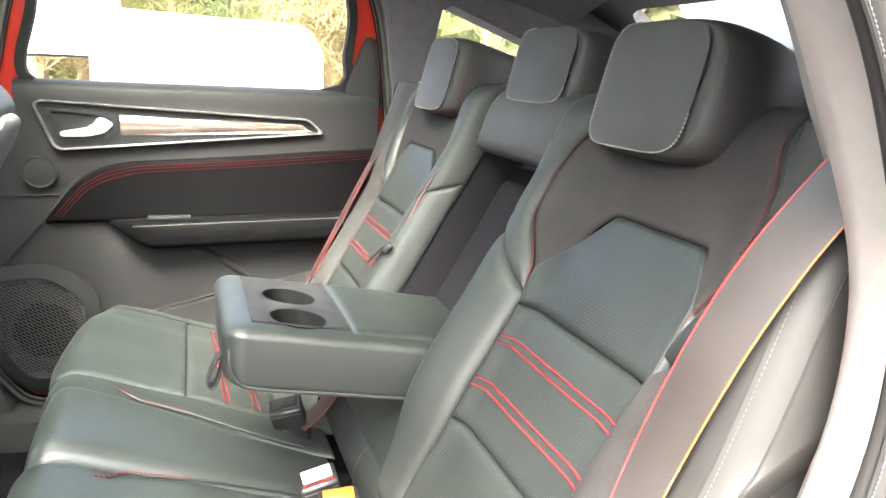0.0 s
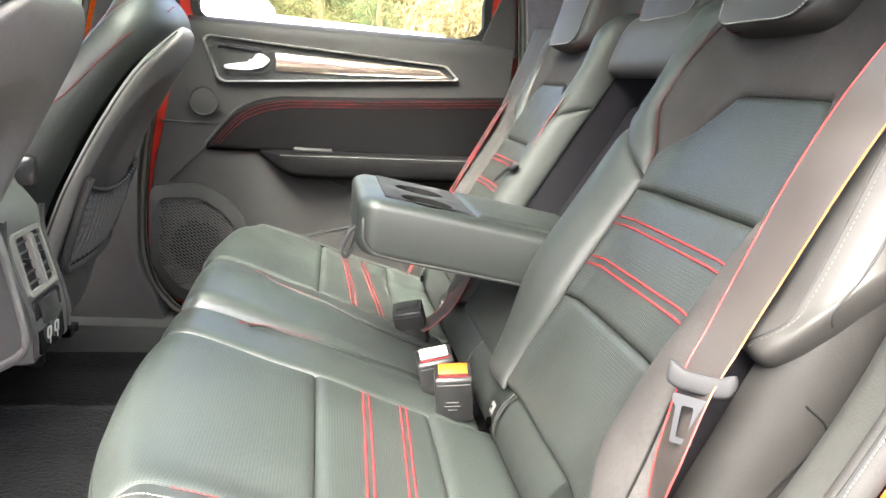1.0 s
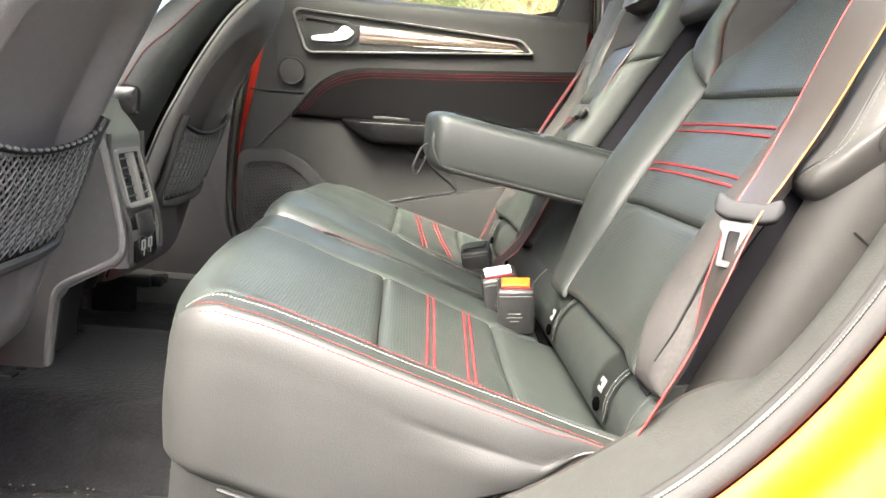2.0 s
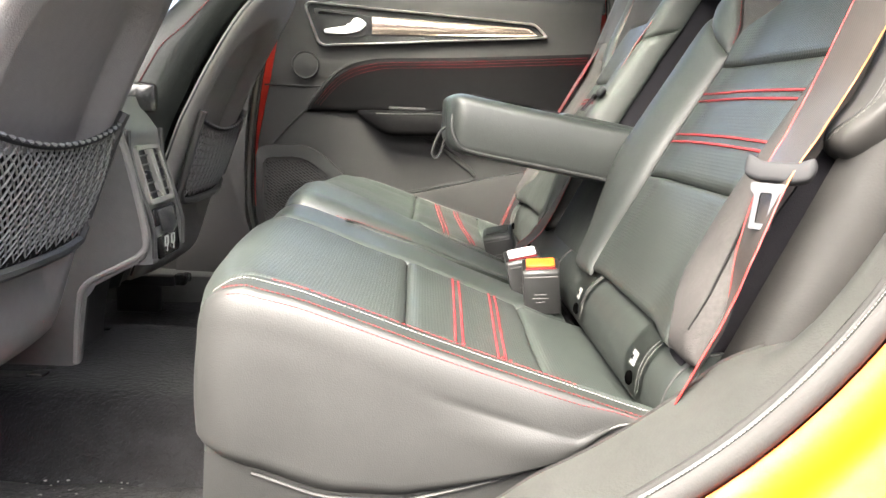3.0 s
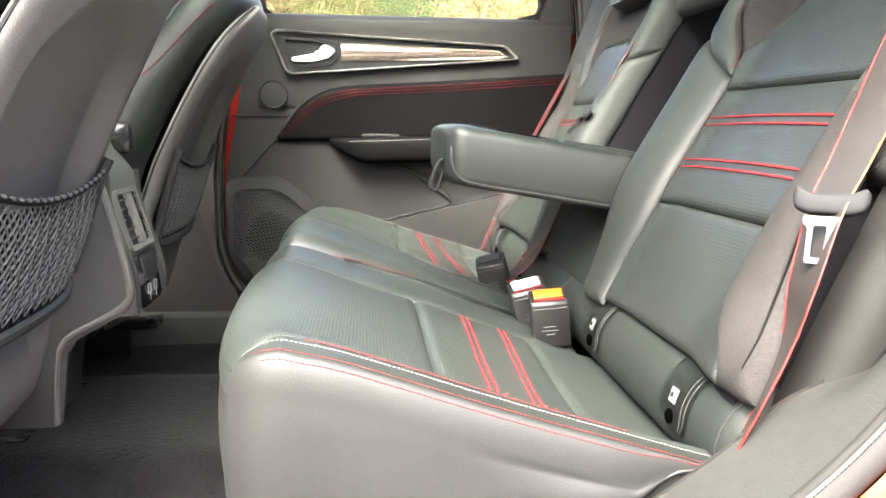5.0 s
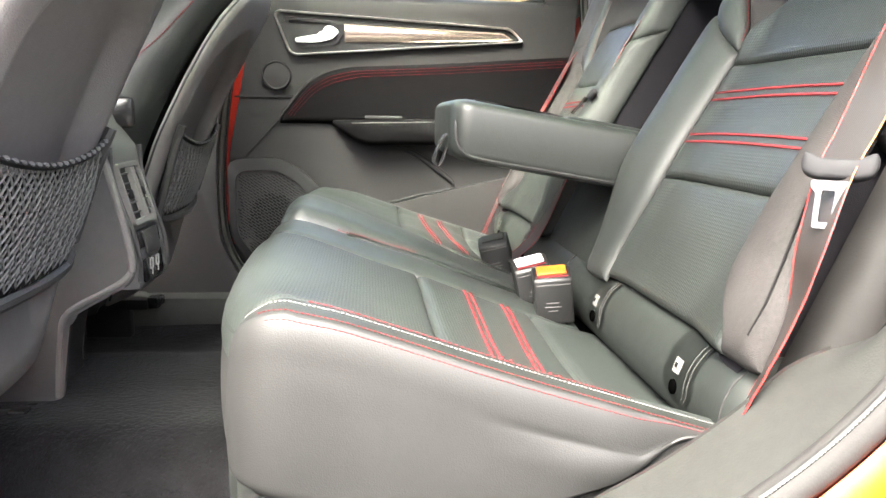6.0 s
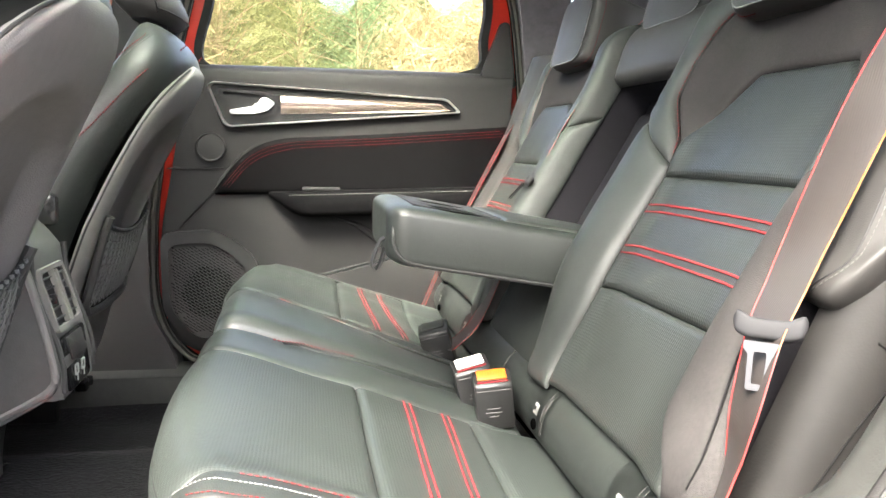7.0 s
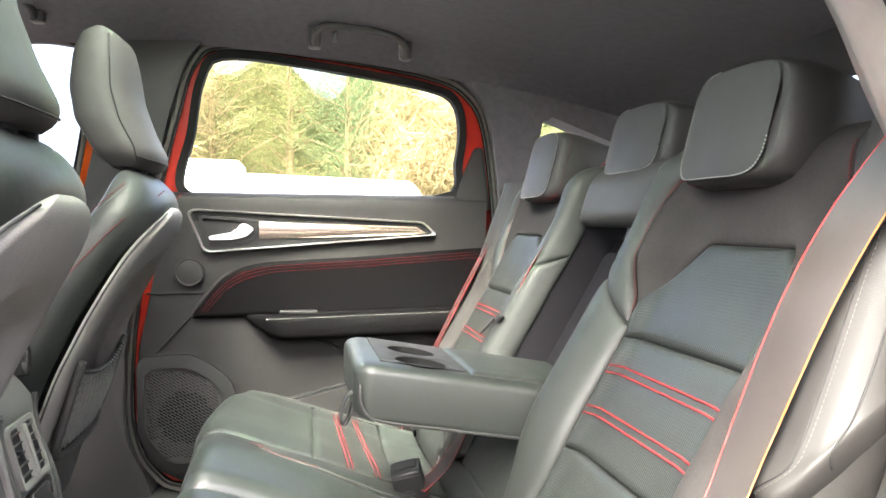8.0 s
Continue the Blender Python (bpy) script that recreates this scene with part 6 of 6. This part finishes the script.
for s in (-0.016, 0.016):
    o_, i_ = rounded([(s - 0.0075, 0.664), (s + 0.0075, 0.664), (s + 0.0075, 0.681), (s - 0.0075, 0.681)], 0.003, 3), rounded([(s - 0.0058, 0.666), (s + 0.0058, 0.666), (s + 0.0058, 0.679), (s - 0.0058, 0.679)], 0.002, 3)
    bm = bmesh.new()
    sheet(bm, [[cpl(u, v, d) for u, v in c] for c, d in ((o_, 0.002), (o_, 0.004), (i_, 0.004), (i_, 0.002))], close_u=True)
    tube_into(bm, [cpl(s, 0.664, 0.004), cpl(s, 0.655, 0.004)], 0.0010, 5)
    part("charging_socket", bm, PRINT, con, "white outlined charging socket")
for sgn in (-1, 1):
    part("bright_edge", tube([cface(v, sgn * 0.073) + Vector((0.002, 0, 0)) for v in np.linspace(0.655, 0.85, 16)], 0.004, 6), PALE_PLASTIC, con, "pale console edge")

# ---------------------------------------------------------------- beyond the window
van = thing("camper_van", (0.4, 17.5, 0.0), "long white camper van parked on the grass", "van")


def vanp(u, v, d):
    return Vector((u, 17.0 + d, v))


part("body", prism(rounded([(-1.72, 0.35), (2.9, 0.35), (2.85, 1.55), (2.55, 1.98), (2.40, 2.06), (-1.72, 2.18)], 0.06, 4), vanp, 2.0, 0.0, 0.04), WALLPAINT, van, "white panelled side")
part("cab", prism(rounded([(-4.6, 1.22), (-1.24, 1.24), (-1.24, 2.43), (-3.9, 2.47), (-4.6, 2.0)], 0.06, 4), vanp, 2.0, -0.03, 0.04), WALLPAINT, van, "taller white cab roof section")
part("underside_rail", prism([(-4.5, 1.15), (-1.75, 1.19), (-1.75, 1.225), (-4.5, 1.225)], vanp, 1.8, 0.05, 0), DARK, van, "dark underside rail")
for x in (-3.6, 1.6):
    rows = [[Vector((x + r * math.cos(2 * math.pi * j / 28), 16.98 + d, 0.36 + r * math.sin(2 * math.pi * j / 28))) for j in range(28)] for r, d in ((0.36, 0.25), (0.36, 0.03), (0.33, 0.0), (0.2, 0.0), (0.18, 0.03))]
    part("wheel", loft(rows), RUBBER, van, "black wheel")

rows = []
for i in range(81):
    x = -4.2 + 24 * i / 80
    rows.append([Vector((x, 29 + 1.2 * noise.noise(Vector((x * 0.7, k * 0.45, 0))) + 0.5 * noise.noise(Vector((x * 2.3, k * 1.4, 5))), (6.6 + 1.6 * noise.noise(Vector((x * 0.5, 0, 9)))) * k / 24)) for k in range(25)])
bm = bmesh.new()
sheet(bm, rows)
bmesh.ops.solidify(bm, geom=bm.faces[:], thickness=-0.8)
tagged(link("hedge", bm, HEDGE), "tall olive-green hedge behind the trees", "hedge", kind="stuff")


def tree(at, height, spread, leaf, n, seed, label, weeping=False, leaf_size=0.05):
    rnd = random.Random(seed)
    th = thing("tree", at, label, "tree", "trees behind the van")
    base = Vector(at)
    bm = bmesh.new()
    tips = []
    tube_into(bm, [base + Vector((0, 0, -0.05)), base + Vector((0.05, 0, height * 0.4)), base + Vector((0, 0.05, height * 0.85))], lambda t: 0.2 * (1 - 0.8 * t), 8)
    for k in range(70):
        z0 = height * rnd.uniform(0.08, 0.8)
        a = rnd.uniform(0, 2 * math.pi)
        ln = spread * rnd.uniform(0.5, 1.0) * (1 - 0.45 * z0 / height)
        p0 = base + Vector((0, 0, z0))
        p1 = p0 + Vector((math.cos(a) * ln * 0.5, math.sin(a) * ln * 0.5, ln * rnd.uniform(0.15, 0.5)))
        p2 = p1 + Vector((math.cos(a) * ln * 0.5, math.sin(a) * ln * 0.5, ln * (rnd.uniform(-0.3, 0.1) if weeping else rnd.uniform(0.0, 0.4))))
        pts = smooth_curve([p0, p1, p2], 5)
        tube_into(bm, pts, lambda t: 0.03 * (1 - 0.85 * t), 5)
        tips += pts[3:]
    part("trunk", bm, BARK, th, "rough brown trunk and limbs")
    verts, faces = [], []
    for k in range(n):
        c = rnd.choice(tips) + Vector((rnd.gauss(0, 1), rnd.gauss(0, 1), rnd.gauss(0, 1))) * 0.16 * spread
        if weeping:
            d = Vector((rnd.gauss(0, 1), rnd.gauss(0, 0.5), rnd.gauss(0.3, 1))).normalized()
            ln, wd = rnd.uniform(0.6, 1.6), rnd.uniform(0.006, 0.012)
        else:
            d = Vector((rnd.gauss(0, 1), rnd.gauss(0, 1), rnd.gauss(0, 1))).normalized()
            ln, wd = leaf_size * rnd.uniform(0.7, 1.8), leaf_size * rnd.uniform(0.3, 0.6)
        s_ = d.cross(Vector((rnd.gauss(0, 1), rnd.gauss(0, 1), rnd.gauss(0, 1)))).normalized()
        bend = d.cross(s_) * ln * rnd.uniform(-0.2, 0.2)
        i = len(verts)
        verts += [c - d * ln * 0.5, c + s_ * wd + bend, c + d * ln * 0.5, c - s_ * wd + bend]
        faces.append((i, i + 1, i + 2, i + 3))
    me = bpy.data.meshes.new("crown")
    me.from_pydata(verts, [], faces)
    me.materials.append(leaf)
    ob = new("crown", me)
    ob.parent = th
    ob.location = -th.location
    tagged(ob, "loose crown of small leaves" if not weeping else "spray of fine golden twigs", kind="stuff")
    return th


for k, (x, y, h, sp, lf, n, wp, lab) in enumerate([
    (-2.6, 24.0, 7.8, 2.8, OLIVE, 75000, False, "sunlit olive-green garden tree"),
    (-0.3, 24.8, 8.2, 2.6, OLIVE, 75000, False, "pale olive-green garden tree"),
    (1.5, 24.2, 8.6, 2.3, LEAF, 75000, False, "dark green conifer-like tree"),
    (2.9, 25.2, 8.0, 2.2, LEAF, 60000, False, "green leafy garden tree"),
    (4.0, 22.6, 5.2, 2.6, TWIG, 14000, True, "golden bare willow shrub"),
    (-3.4, 22.2, 6.4, 2.4, TWIG, 3000, True, "pale golden bare shrub among the trees"),
    (6.8, 24.5, 8.0, 2.6, OLIVE, 30000, False, "pale olive-green garden tree"),
    (9.6, 25.0, 7.6, 2.8, LEAF, 20000, False, "green leafy garden tree")]):
    tree((x, y, 0.0), h, sp, lf, n, 11 + k, lab, wp, 0.030)
